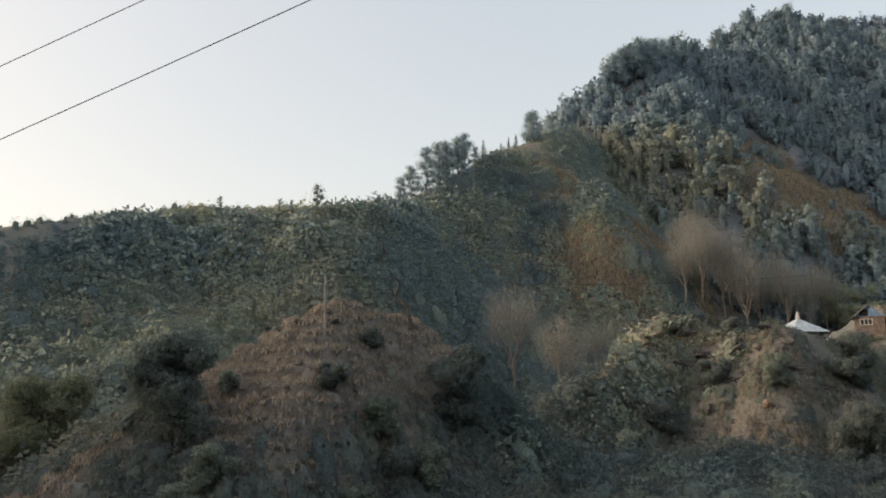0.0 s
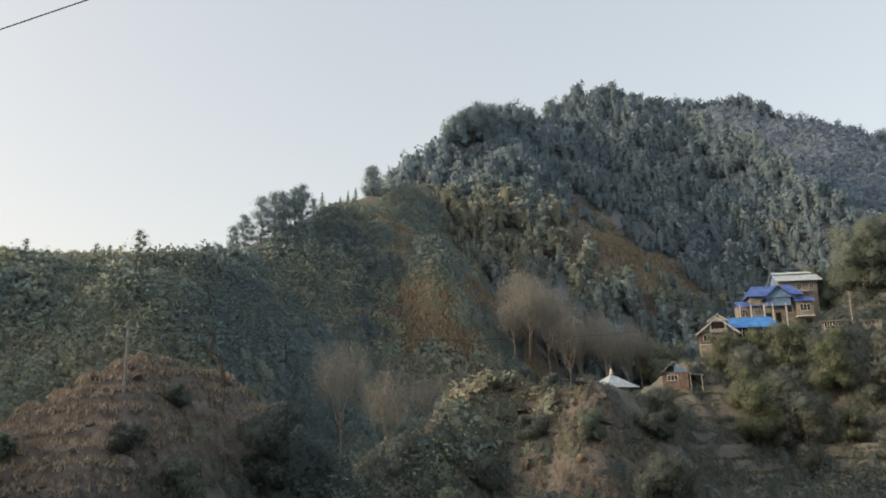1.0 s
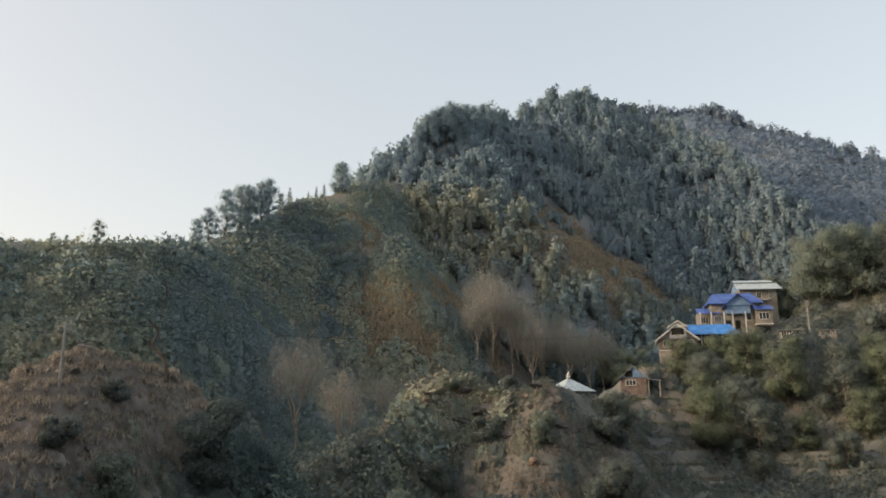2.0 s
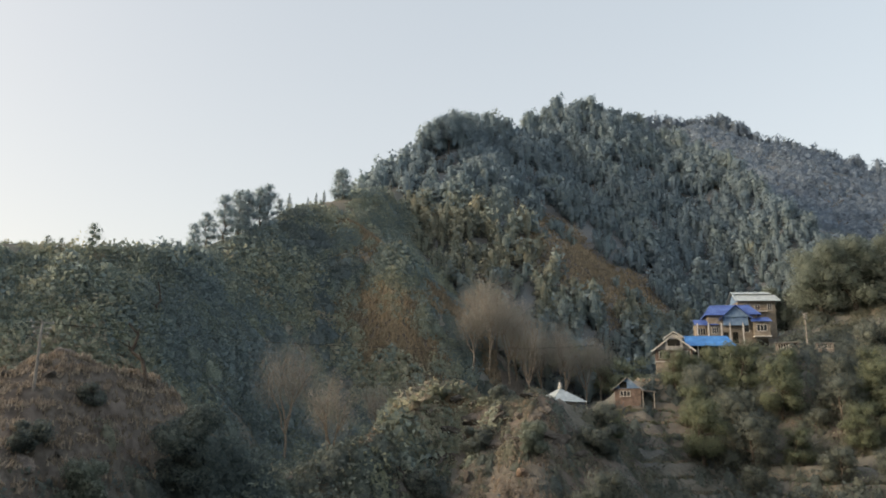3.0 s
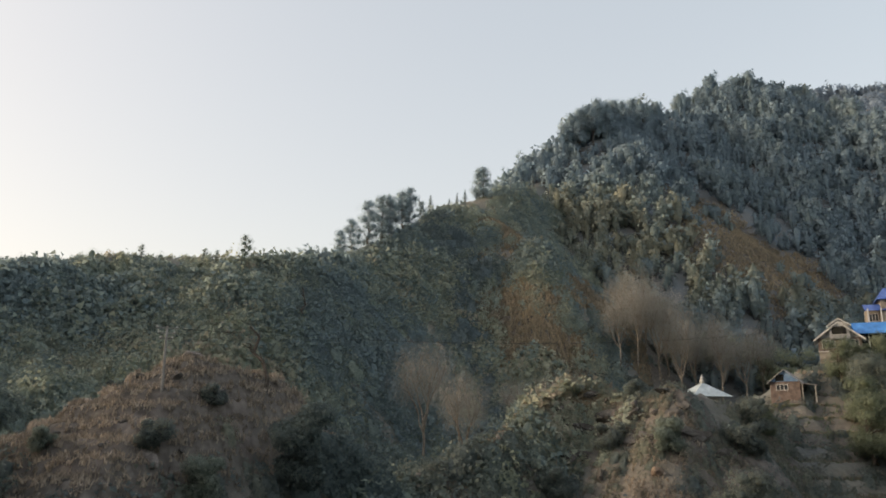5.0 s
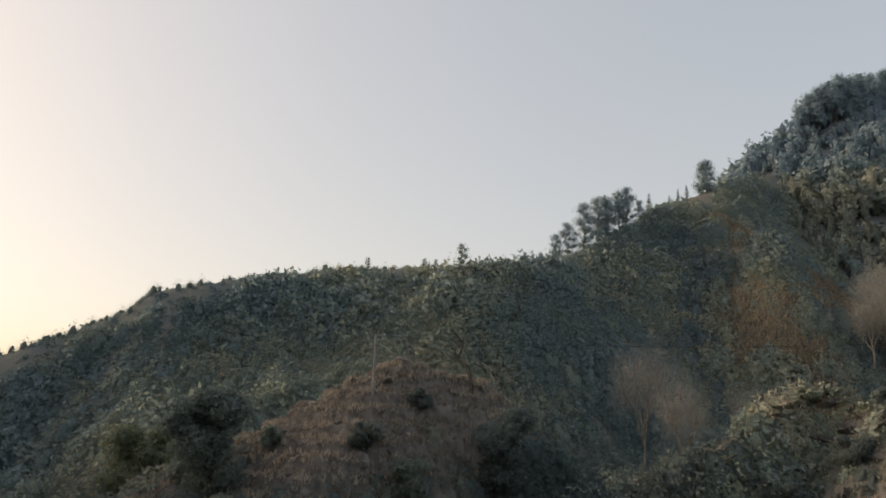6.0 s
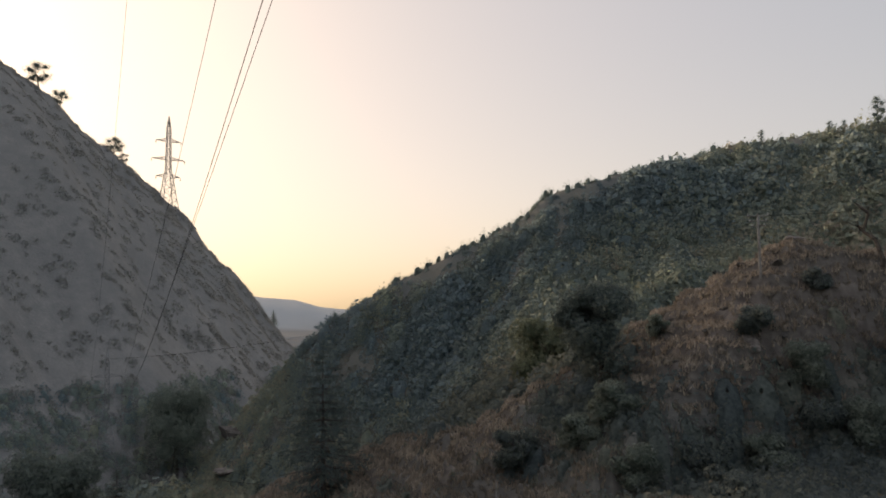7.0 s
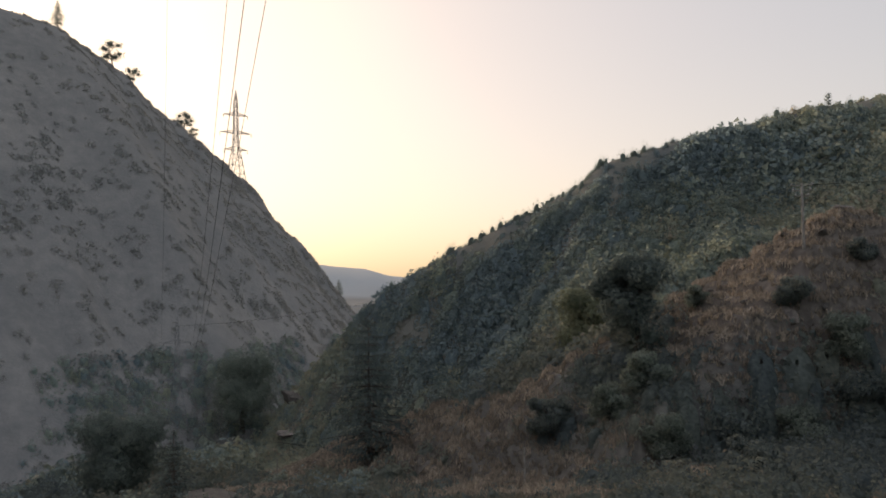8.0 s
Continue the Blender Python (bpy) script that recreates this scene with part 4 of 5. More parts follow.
for x, y, turn, k in ((-80.2, 178.5, 60, 0.55), (-78.2, 181.0, 120, 0.5), (-62.5, 211, 100, 0.42), (-92.5, 170.5, 200, 0.45)):
    again(small, x, y, turn, k, 0.2)
# trees on the crest of the steep hill across the valley
crest = stand(broad_tree("hillcrest_tree", "airy spreading tree standing on the crest of the steep hill", 11.0, 11.0, 2400, 0.3, OAK, 55, 0.3, 0.3, 12, group="trees on the steep crest"), -337.5, 33.5)
crest_b = stand(deodar("hillcrest_cedar", "dark bushy conifer standing on the crest of the steep hill", 11.5, 8.0, 56, OAK, 0.2, 40, 20, "trees on the steep crest"), -331.5, 12.0)
for x, y, turn, k, src in ((-340.5, 42.0, 100, 0.8, crest), (-347, 65.0, 170, 0.85, crest), (-348.5, 69.5, 20, 0.5, crest), (-364, 146.0, 220, 0.8, crest_b)):
    again(src, x, y, turn, k, 0.5)
# trees of the village slope
leafy = stand(broad_tree("apple_tree", "yellow-green orchard tree below the houses", 11.5, 11.0, 8000, 0.26, BRIGHT, 61, 0.1, 0.55, 18, group="orchard trees of the village slope"), 58.5, 146.0)
leafy_b = stand(broad_tree("apple_tree", "dark green orchard tree below the houses", 12.0, 12.0, 8000, 0.27, SCRUB, 62, 0.08, 0.35, 18, group="orchard trees of the village slope"), 66.0, 143.0, 70)
for x, y, turn, k, src in ((62, 170, 30, 0.75, leafy), (67, 174, 110, 0.7, leafy), (72, 171, 200, 0.85, leafy), (77, 169, 20, 0.5, leafy_b), (80, 154, 160, 0.55, leafy), (66, 163, 250, 0.9, leafy_b), (73, 160, 75, 1.0, leafy),
                           (88, 151, 310, 0.6, leafy_b), (96, 153, 40, 0.7, leafy), (102, 160, 130, 0.9, leafy_b), (61, 157, 10, 0.8, leafy), (68, 152, 190, 0.95, leafy_b), (76, 150, 280, 0.95, leafy), (84, 145, 60, 0.9, leafy_b),
                           (92, 144, 150, 0.95, leafy), (99, 147, 230, 0.9, leafy_b), (105, 150, 310, 1.1, leafy_b), (90, 134, 160, 0.85, leafy), (96, 138, 10, 1.0, leafy_b),
                           (76, 132, 95, 0.55, leafy_b), (84, 137, 175, 0.75, leafy), (82, 127, 255, 0.5, leafy_b), (64, 137, 335, 0.45, leafy_b), (73, 140, 50, 0.6, leafy),
                           (39, 136, 200, 0.55, leafy_b), (41, 141, 20, 0.45, leafy), (34, 116.5, 40, 0.75, leafy_b), (31, 114, 140, 0.55, leafy_b)):
    again(src, x, y, turn, k, 0.2)
backing = stand(broad_tree("cedar_clump", "large dark evergreen tree on the hill crest", 19.0, 15.0, 11000, 0.34, OAK, 63, 0.08, 0.85, 20, group="evergreens behind the houses"), 106.0, 188.0)
for x, y, turn, k in ((107, 194, 50, 1.1), (113, 187, 140, 1.15), (121, 190, 10, 0.9), (101, 199, 220, 0.75), (130, 188, 80, 1.1)):
    again(backing, x, y, turn, k, 0.5)
stand(deodar("tall_cedar", "tall dark cedar on the hill crest", 27.0, 11.0, 64, OAK, 0.4), 119.5, 177.0)
# round bushes on the mound and under the outcrop
bush = stand(broad_tree("bush", "dark green rounded bush on the dry mound", 3.0, 3.6, 3400, 0.2, OAK, 71, 0.0, 0.95, 12, group="bushes on the mound"), -33.5, 56.8)
bush_b = stand(broad_tree("bush", "olive green rounded bush on the dry mound", 2.8, 3.8, 3400, 0.2, SCRUB, 72, 0.0, 0.2, 12, group="bushes on the mound"), -27.5, 74.3)
for x, y, turn, k, src in ((-37.5, 72.3, 40, 0.75, bush), (-38.7, 53.5, 90, 1.2, bush_b), (-27.4, 57.9, 200, 1.15, bush), (-16.6, 55.3, 10, 1.2, bush_b), (-22.6, 75.6, 120, 1.3, bush),
                           (-20.7, 74.3, 300, 1.2, bush_b), (-17.7, 76.5, 70, 1.3, bush), (-25.8, 83.1, 150, 0.8, bush_b), (-32.5, 60.5, 20, 1.25, bush), (-24.9, 64.3, 260, 1.2, bush_b),
                           (-38.0, 83.6, 80, 0.6, bush_b), (-22.0, 68.0, 330, 1.25, bush), (16.5, 131.0, 15, 1.5, bush_b), (21.5, 138.0, 100, 1.3, bush_b), (24.5, 124.5, 220, 1.5, bush), (8.0, 126.0, 140, 1.6, bush_b),
                           (-2.0, 117.0, 60, 1.7, bush_b), (36.0, 129.5, 190, 1.6, bush_b), (3.0, 113.0, 25, 1.5, bush), (15.0, 112.0, 300, 1.5, bush_b)):
    again(src, x, y, turn, k, 0.3)

# ---- houses and other built things ----
BRICK = surface("brick", (0.11, 0.085, 0.075), (0.165, 0.125, 0.108), (0.22, 0.17, 0.15), 1.2, relief=0.5)
PLASTER = surface("beige_plaster", (0.20, 0.175, 0.145), (0.27, 0.24, 0.20), (0.34, 0.31, 0.26), 0.9, relief=0.2)
STONE = surface("grey_stone_wall", (0.15, 0.135, 0.12), (0.24, 0.22, 0.195), (0.34, 0.31, 0.28), 1.4, relief=0.8)
WHITEWOOD = surface("white_painted_wood", (0.48, 0.47, 0.44), (0.60, 0.585, 0.55), (0.70, 0.69, 0.66), 1.5, relief=0.2)
GREYWOOD = surface("weathered_boards", (0.22, 0.22, 0.22), (0.31, 0.31, 0.31), (0.40, 0.40, 0.39), 1.5, relief=0.3)
BLUEROOF = surface("blue_roof_sheet", (0.03, 0.17, 0.46), (0.045, 0.24, 0.60), (0.08, 0.31, 0.68), 0.7, 0.45, 0.5, 0.2)
DARKBLUE = surface("dark_blue_roof_sheet", (0.04, 0.085, 0.30), (0.06, 0.13, 0.40), (0.10, 0.19, 0.48), 0.7, 0.45, 0.5, 0.2)
BLUEBOARD = surface("blue_painted_boards", (0.12, 0.20, 0.32), (0.16, 0.26, 0.40), (0.22, 0.33, 0.46), 1.0, relief=0.2)
PALEROOF = surface("pale_metal_roof", (0.34, 0.40, 0.42), (0.43, 0.50, 0.52), (0.52, 0.58, 0.60), 0.8, 0.4, 0.5, 0.1)
# near-black colour for the shade inside openings; also colours the insulator discs
DARKROOM = surface("dark_interior", (0.012, 0.012, 0.014), (0.02, 0.02, 0.015), (0.03, 0.03, 0.03), 1.0, relief=0)
STEEL = surface("galvanised_steel", (0.20, 0.205, 0.21), (0.28, 0.285, 0.29), (0.36, 0.36, 0.365), 0.6, 0.5, 0.5, 0.1)
WIREMAT = surface("dull_wire", (0.05, 0.05, 0.05), (0.07, 0.07, 0.07), (0.09, 0.09, 0.09), 0.5, 0.6, 0.4, 0)
POLEWOOD = surface("grey_pole", (0.24, 0.22, 0.20), (0.34, 0.32, 0.29), (0.44, 0.42, 0.39), 1.5, relief=0.4)
PANE = bpy.data.materials.new("window_glass")
PANE.use_nodes = True
PANE.node_tree.nodes["Principled BSDF"].inputs["Base Color"].default_value = (0.03, 0.035, 0.04, 1)
PANE.node_tree.nodes["Principled BSDF"].inputs["Roughness"].default_value = 0.12


def box(bm, x0, x1, y0, y1, z0, z1):
    v = [bm.verts.new(c) for c in ((x0, y0, z0), (x1, y0, z0), (x1, y1, z0), (x0, y1, z0), (x0, y0, z1), (x1, y0, z1), (x1, y1, z1), (x0, y1, z1))]
    for f in ((3, 2, 1, 0), (4, 5, 6, 7), (0, 1, 5, 4), (1, 2, 6, 5), (2, 3, 7, 6), (3, 0, 4, 7)):
        bm.faces.new([v[k] for k in f])


def box_part(name, dims, mat, parent, label="", bevel=0.0):
    bm = bmesh.new()
    box(bm, *dims)
    if bevel:
        bmesh.ops.bevel(bm, geom=bm.edges[:], offset=bevel, segments=1, affect="EDGES")
    return part(name, bm, mat, parent, label)


def slab_part(name, corners, thick, mat, parent, label=""):
    """A flat sheet with thickness through four corners."""
    bm = bmesh.new()
    c = [Vector(p) for p in corners]
    n = (c[1] - c[0]).cross(c[3] - c[0]).normalized() * thick
    low, up = [bm.verts.new(p) for p in c], [bm.verts.new(p + n) for p in c]
    bm.faces.new(low[::-1])
    bm.faces.new(up)
    for k in range(4):
        bm.faces.new((low[k], low[(k + 1) % 4], up[(k + 1) % 4], up[k]))
    return part(name, bm, mat, parent, label)


def ribbed_roof(name, a, b, c, d, mat, parent, label="", ribs=12):
    """A sheet roof from the eave a-b to the ridge d-c, with standing ribs as sub-parts."""
    roof = slab_part(name, (a, b, c, d), 0.07, mat, parent, label)
    a, b, c, d = (Vector(p) for p in (a, b, c, d))
    up = (b - a).cross(d - a).normalized()
    bm = bmesh.new()
    for k in range(ribs + 1):
        s = k / ribs
        tube(bm, a.lerp(b, s) + up * 0.09, d.lerp(c, s) + up * 0.09, 0.04, 0.04, 4)
    part("roof_ribs", bm, mat, roof)
    return roof


def gable_part(name, x0, x1, y0, y1, z0, z1, mat, parent, label=""):
    """A triangular wall from y0 to y1 thick."""
    bm = bmesh.new()
    xm = (x0 + x1) / 2
    f = [bm.verts.new((x, y0, z)) for x, z in ((x0, z0), (x1, z0), (xm, z1))]
    g = [bm.verts.new((x, y1, z)) for x, z in ((x0, z0), (x1, z0), (xm, z1))]
    bm.faces.new(f)
    bm.faces.new(g[::-1])
    for k in range(3):
        bm.faces.new((f[k], g[k], g[(k + 1) % 3], f[(k + 1) % 3]))
    return part(name, bm, mat, parent, label)


def board(name, a, b, wide, thick, mat, parent, label=""):
    """A plank on edge from a to b."""
    a, b = Vector(a), Vector(b)
    up = Vector((0, 0, wide))
    return slab_part(name, (a, b, b + up, a + up), thick, mat, parent, label)


def window(parent, x0, x1, y, z0, z1, lights=3, frame_mat=None):
    """A window on a wall that faces -y: frame, mullions and panes."""
    frame_mat = frame_mat or WHITEWOOD
    w = box_part("window", (x0 - 0.08, x1 + 0.08, y - 0.06, y + 0.04, z0 - 0.1, z0), frame_mat, parent)
    bm = bmesh.new()
    box(bm, x0 - 0.08, x1 + 0.08, y - 0.05, y + 0.04, z1, z1 + 0.09)
    for k in range(lights + 1):
        xk = x0 + (x1 - x0) * k / lights
        box(bm, xk - 0.05, xk + 0.05, y - 0.05, y + 0.04, z0, z1)
    part("window_frame", bm, frame_mat, w)
    for k in range(lights):
        a, b = x0 + (x1 - x0) * k / lights + 0.05, x0 + (x1 - x0) * (k + 1) / lights - 0.05
        box_part("pane", (a, b, y - 0.012, y + 0.03, z0, z1), PANE, w)
    return w


def brick_house():
    root = tagged(new("brick_house"), "unfinished brick house with white gable boards on the slope", "house")
    box_part("lower_wall", (0, 8, 0, 8.5, -3.5, 2.4), PLASTER, root, "beige plastered ground floor")
    box_part("upper_wall", (-0.1, 8.1, -0.1, 8.6, 2.4, 5.2), BRICK, root, "red brick upper floor")
    gable_part("gable", -0.05, 8.05, -0.05, 0.2, 5.2, 8.3, GREYWOOD, root, "grey boarded gable")
    gable_part("gable", -0.05, 8.05, 8.3, 8.5, 5.2, 8.3, GREYWOOD, root)
    ribbed_roof("roof", (-0.9, -0.9, 4.62), (-0.9, 9.2, 4.62), (4, 9.2, 8.42), (4, -0.9, 8.42), PALEROOF, root, "pale sheet roof")
    ribbed_roof("roof", (8.9, 9.2, 4.62), (8.9, -0.9, 4.62), (4, -0.9, 8.42), (4, 9.2, 8.42), PALEROOF, root)
    board("bargeboard", (-0.95, -0.95, 4.45), (4, -0.95, 8.3), 0.34, 0.08, WHITEWOOD, root, "white painted bargeboard")
    board("bargeboard", (4, -0.95, 8.3), (8.95, -0.95, 4.45), 0.34, 0.08, WHITEWOOD, root)
    bay = box_part("bay", (2.3, 6.0, -0.75, 0.0, 5.0, 7.75), GREYWOOD, root, "projecting attic bay")
    gable_part("bay_gable", 2.2, 6.1, -0.75, 0.1, 7.75, 8.9, WHITEWOOD, bay)
    board("bay_bargeboard", (1.8, -1.15, 7.5), (4.15, -1.15, 9.0), 0.26, 0.08, WHITEWOOD, bay)
    board("bay_bargeboard", (4.15, -1.15, 9.0), (6.5, -1.15, 7.5), 0.26, 0.08, WHITEWOOD, bay)
    slab_part("bay_roof", ((1.8, -1.15, 7.66), (1.8, 3, 7.66), (4.15, 3, 9.16), (4.15, -1.15, 9.16)), 0.08, PALEROOF, bay)
    slab_part("bay_roof", ((6.5, 3, 7.66), (6.5, -1.15, 7.66), (4.15, -1.15, 9.16), (4.15, 3, 9.16)), 0.08, PALEROOF, bay)
    box_part("opening", (2.7, 5.5, -0.79, -0.7, 5.7, 7.5), DARKROOM, bay, "dark unglazed opening")
    rail = box_part("railing", (2.3, 6.0, -1.0, -0.92, 5.75, 5.85), WHITEWOOD, root, "white balcony railing")
    bm = bmesh.new()
    for k in range(12):
        box(bm, 2.32 + k * 0.33, 2.37 + k * 0.33, -0.98, -0.94, 5.05, 5.76)
    part("balusters", bm, WHITEWOOD, rail)
    window(root, 0.7, 3.1, -0.12, 3.2, 4.7, 3)
    window(root, 4.6, 7.6, -0.12, 3.2, 4.7, 4)
    box_part("floor_band", (-0.2, 8.2, -0.22, 8.7, 2.3, 2.5), WHITEWOOD, root, "pale concrete floor band")
    box_part("door", (4.6, 6.2, -0.06, 0.05, -0.1, 2.0), DARKROOM, root, "dark doorway")
    box_part("post", (6.9, 7.1, -0.3, -0.1, -1.0, 2.3), WHITEWOOD, root)
    return root


def blue_shed():
    root = tagged(new("blue_roofed_shed"), "long low shed with a bright blue sheet roof", "shed")
    # solid block, its black standing in for the shade under the roof
    box_part("wall", (0.3, 10.2, 0.4, 5.6, -5.5, 1.9), DARKROOM, root, "dark open sides")
    for k in range(5):
        box_part("post", (0.3 + k * 2.4, 0.5 + k * 2.4, 0.1, 0.3, -1.5, 1.9), WHITEWOOD, root)
    ribbed_roof("roof", (0, -0.9, 1.45), (11.2, -0.9, 1.45), (10.0, 3.0, 4.2), (0, 3.0, 4.2), BLUEROOF, root, "bright blue sheet roof", 16)
    ribbed_roof("roof", (11.2, 6.9, 1.45), (0, 6.9, 1.45), (0, 3.0, 4.2), (10.0, 3.0, 4.2), BLUEROOF, root, "bright blue sheet roof", 16)
    return root


def villa():
    root = tagged(new("blue_gabled_house"), "two-storey house with several dark blue gabled roofs and white columns", "house")
    box_part("wall", (0, 11.5, 0, 8, -9.0, 5.4), PLASTER, root, "grey-beige plaster walls")
    box_part("wing", (-2.6, 0, 2.5, 8, -9.0, 3.4), PLASTER, root)
    gable_part("gable", 3.0, 9.4, -1.6, -1.35, 4.4, 7.2, BLUEBOARD, root, "blue boarded front gable")
    box_part("porch_wall", (3.4, 9.0, -1.35, 0, 2.4, 4.6), BLUEBOARD, root)
    ribbed_roof("roof", (-0.8, -0.9, 5.0), (12.3, -0.9, 5.0), (10.4, 4, 8.1), (1.2, 4, 8.1), DARKBLUE, root, "dark blue sheet roof", 16)
    ribbed_roof("roof", (12.3, 8.9, 5.0), (-0.8, 8.9, 5.0), (1.2, 4, 8.1), (10.4, 4, 8.1), DARKBLUE, root, "dark blue sheet roof", 16)
    slab_part("hip_roof", ((-0.8, 8.9, 5.0), (-0.8, -0.9, 5.0), (1.2, 4, 8.1), (1.2, 4.02, 8.1)), 0.07, DARKBLUE, root)
    slab_part("hip_roof", ((12.3, -0.9, 5.0), (12.3, 8.9, 5.0), (10.4, 4.02, 8.1), (10.4, 4, 8.1)), 0.07, DARKBLUE, root)
    ribbed_roof("gable_roof", (2.2, -2.2, 3.85), (2.2, 4, 3.85), (6.2, 4, 7.4), (6.2, -2.2, 7.4), DARKBLUE, root, "dark blue front gable roof", 8)
    ribbed_roof("gable_roof", (10.2, 4, 3.85), (10.2, -2.2, 3.85), (6.2, -2.2, 7.4), (6.2, 4, 7.4), DARKBLUE, root, "dark blue front gable roof", 8)
    ribbed_roof("lean_to_roof", (-3.4, -0.6, 2.6), (2.3, -0.6, 2.6), (2.3, 2.6, 4.3), (-3.4, 2.6, 4.3), DARKBLUE, root, "dark blue lean-to roof", 8)
    ribbed_roof("lean_to_roof", (9.6, -2.4, 3.1), (14.3, -2.4, 3.1), (13.9, 0.6, 4.5), (9.6, 0.6, 4.5), DARKBLUE, root, "dark blue lean-to roof", 8)
    box_part("side_room", (10.2, 13.8, -1.8, 2, -0.3, 3.1), PLASTER, root)
    box_part("floor_band", (10.0, 14.0, -2.0, 0, -0.5, -0.25), WHITEWOOD, root)
    for x in (-3.0, -0.4, 2.6, 4.6, 7.6):
        box_part("column", (x, x + 0.26, -1.5, -1.24, -4.0, 3.0), WHITEWOOD, root, "white porch column")
    window(root, 5.4, 7.0, -1.4, 5.0, 6.1, 2)
    window(root, -2.3, -0.5, 2.4, 0.6, 2.2, 3)
    window(root, 0.7, 2.2, -0.06, 0.6, 2.2, 3)
    window(root, 10.8, 13.1, -1.86, 0.9, 2.4, 3)
    window(root, 8.2, 9.4, -0.06, 0.9, 2.6, 1)
    for x in (3.3, 5.5):
        box_part("door", (x, x + 1.2, -0.07, 0.04, -1.7, 0.9), DARKROOM, root, "dark doorway")
    box_part("opening", (10.6, 13.2, -1.84, -1.7, -3.6, -0.9), DARKROOM, root)
    return root


def upper_house():
    root = tagged(new("pale_roofed_house"), "beige house with a pale metal roof and a blue gable", "house")
    box_part("wall", (0, 9.2, 0, 7.5, -10.0, 4.0), PLASTER, root, "yellow-beige plaster walls")
    end = gable_part("gable", -8.2, 0.9, 0.0, 0.16, 3.6, 6.6, BLUEBOARD, root, "pale blue boarded gable")
    end.matrix_basis = pose(-0.1, 0, 0, 0, 0, -90)
    root_b = box_part("balcony", (1.0, 6.8, -1.2, 0, 0.9, 1.1), WHITEWOOD, root, "balcony slab")
    bm = bmesh.new()
    for k in range(16):
        box(bm, 1.05 + k * 0.38, 1.11 + k * 0.38, -1.16, -1.1, 1.1, 2.0)
    box(bm, 1.0, 6.8, -1.18, -1.08, 2.0, 2.08)
    part("railing", bm, BRICK, root_b, "orange-brown railing")
    ribbed_roof("roof", (-0.9, -1.2, 3.6), (10.4, -1.2, 3.6), (10.0, 2.6, 5.7), (-0.7, 2.6, 5.7), PALEROOF, root, "pale metal roof", 14)
    ribbed_roof("roof", (-0.7, 2.4, 5.95), (9.2, 2.4, 5.95), (8.9, 4.6, 6.8), (-0.4, 4.6, 6.8), PALEROOF, root, "raised pale metal roof", 12)
    ribbed_roof("roof", (10.0, 8.6, 4.2), (-0.7, 8.6, 4.2), (-0.4, 4.6, 6.7), (9.2, 4.6, 6.7), PALEROOF, root, "pale metal roof", 12)
    window(root, 1.5, 2.9, -0.06, 1.5, 2.9, 2)
    window(root, 4.2, 5.4, -0.06, 1.5, 2.9, 2)
    window(root, 7.3, 8.3, -0.06, 1.4, 3.0, 2)
    window(root, 5.2, 6.4, -0.06, -2.6, -1.0, 2)
    box_part("patch", (2.4, 5.0, -0.05, 0.02, -3.6, -0.4), WHITEWOOD, root, "whitewashed wall patch")
    return root


def hut():
    root = tagged(new("blue_gabled_hut"), "small brick hut with a blue gable and dark roof edges", "hut")
    box_part("wall", (0, 5.4, 0, 4.6, -2.0, 2.1), BRICK, root, "rough brick walls")
    gable_part("gable", 0.0, 5.4, -0.12, 0.05, 2.1, 4.3, BLUEBOARD, root, "blue boarded gable")
    ribbed_roof("roof", (-0.6, -0.6, 1.75), (-0.6, 5.2, 1.75), (2.7, 5.2, 4.45), (2.7, -0.6, 4.45), GREYWOOD, root, "dark grey roof", 6)
    ribbed_roof("roof", (6.0, 5.2, 1.75), (6.0, -0.6, 1.75), (2.7, -0.6, 4.45), (2.7, 5.2, 4.45), GREYWOOD, root, "dark grey roof", 6)
    box_part("attic_opening", (1.0, 2.6, -0.16, -0.1, 2.2, 3.5), DARKROOM, root, "dark attic opening")
    window(root, 1.1, 3.2, -0.03, 0.5, 1.5, 3)
    slab_part("lean_to_roof", ((5.4, -0.4, 1.7), (8.4, -0.4, 1.35), (8.4, 3.8, 1.35), (5.4, 3.8, 1.7)), 0.08, GREYWOOD, root)
    box_part("post", (5.7, 5.9, -0.2, 0, -2, 1.6), POLEWOOD, root, "pale post")
    box_part("post", (8.0, 8.2, -0.2, 0, -2, 1.35), POLEWOOD, root)
    return root


def temple():
    root = tagged(new("shrine"), "small white shrine with a pale pyramid roof and finial", "shrine")
    box_part("wall", (-2.1, 2.1, -2.1, 2.1, -3, 1.6), WHITEWOOD, root, "whitewashed walls")
    bm = bmesh.new()
    bmesh.ops.create_cone(bm, cap_ends=True, segments=4, radius1=5.0, radius2=0.3, depth=2.3, matrix=pose(0, 0, 2.6, 0, 0, 45))
    roof = part("roof", bm, PALEROOF, root, "pale metal pyramid roof")
    bm = bmesh.new()
    for z, r0, r1, h in ((3.75, 0.34, 0.34, 0.3), (4.05, 0.5, 0.16, 0.3), (4.35, 0.26, 0.26, 0.22), (4.57, 0.36, 0.1, 0.26), (4.83, 0.1, 0.02, 0.45)):
        bmesh.ops.create_cone(bm, cap_ends=True, segments=12, radius1=r0, radius2=r1, depth=h, matrix=pose(0, 0, z + h / 2))
    part("finial", bm, WHITEWOOD, roof, "white stacked finial")
    return root


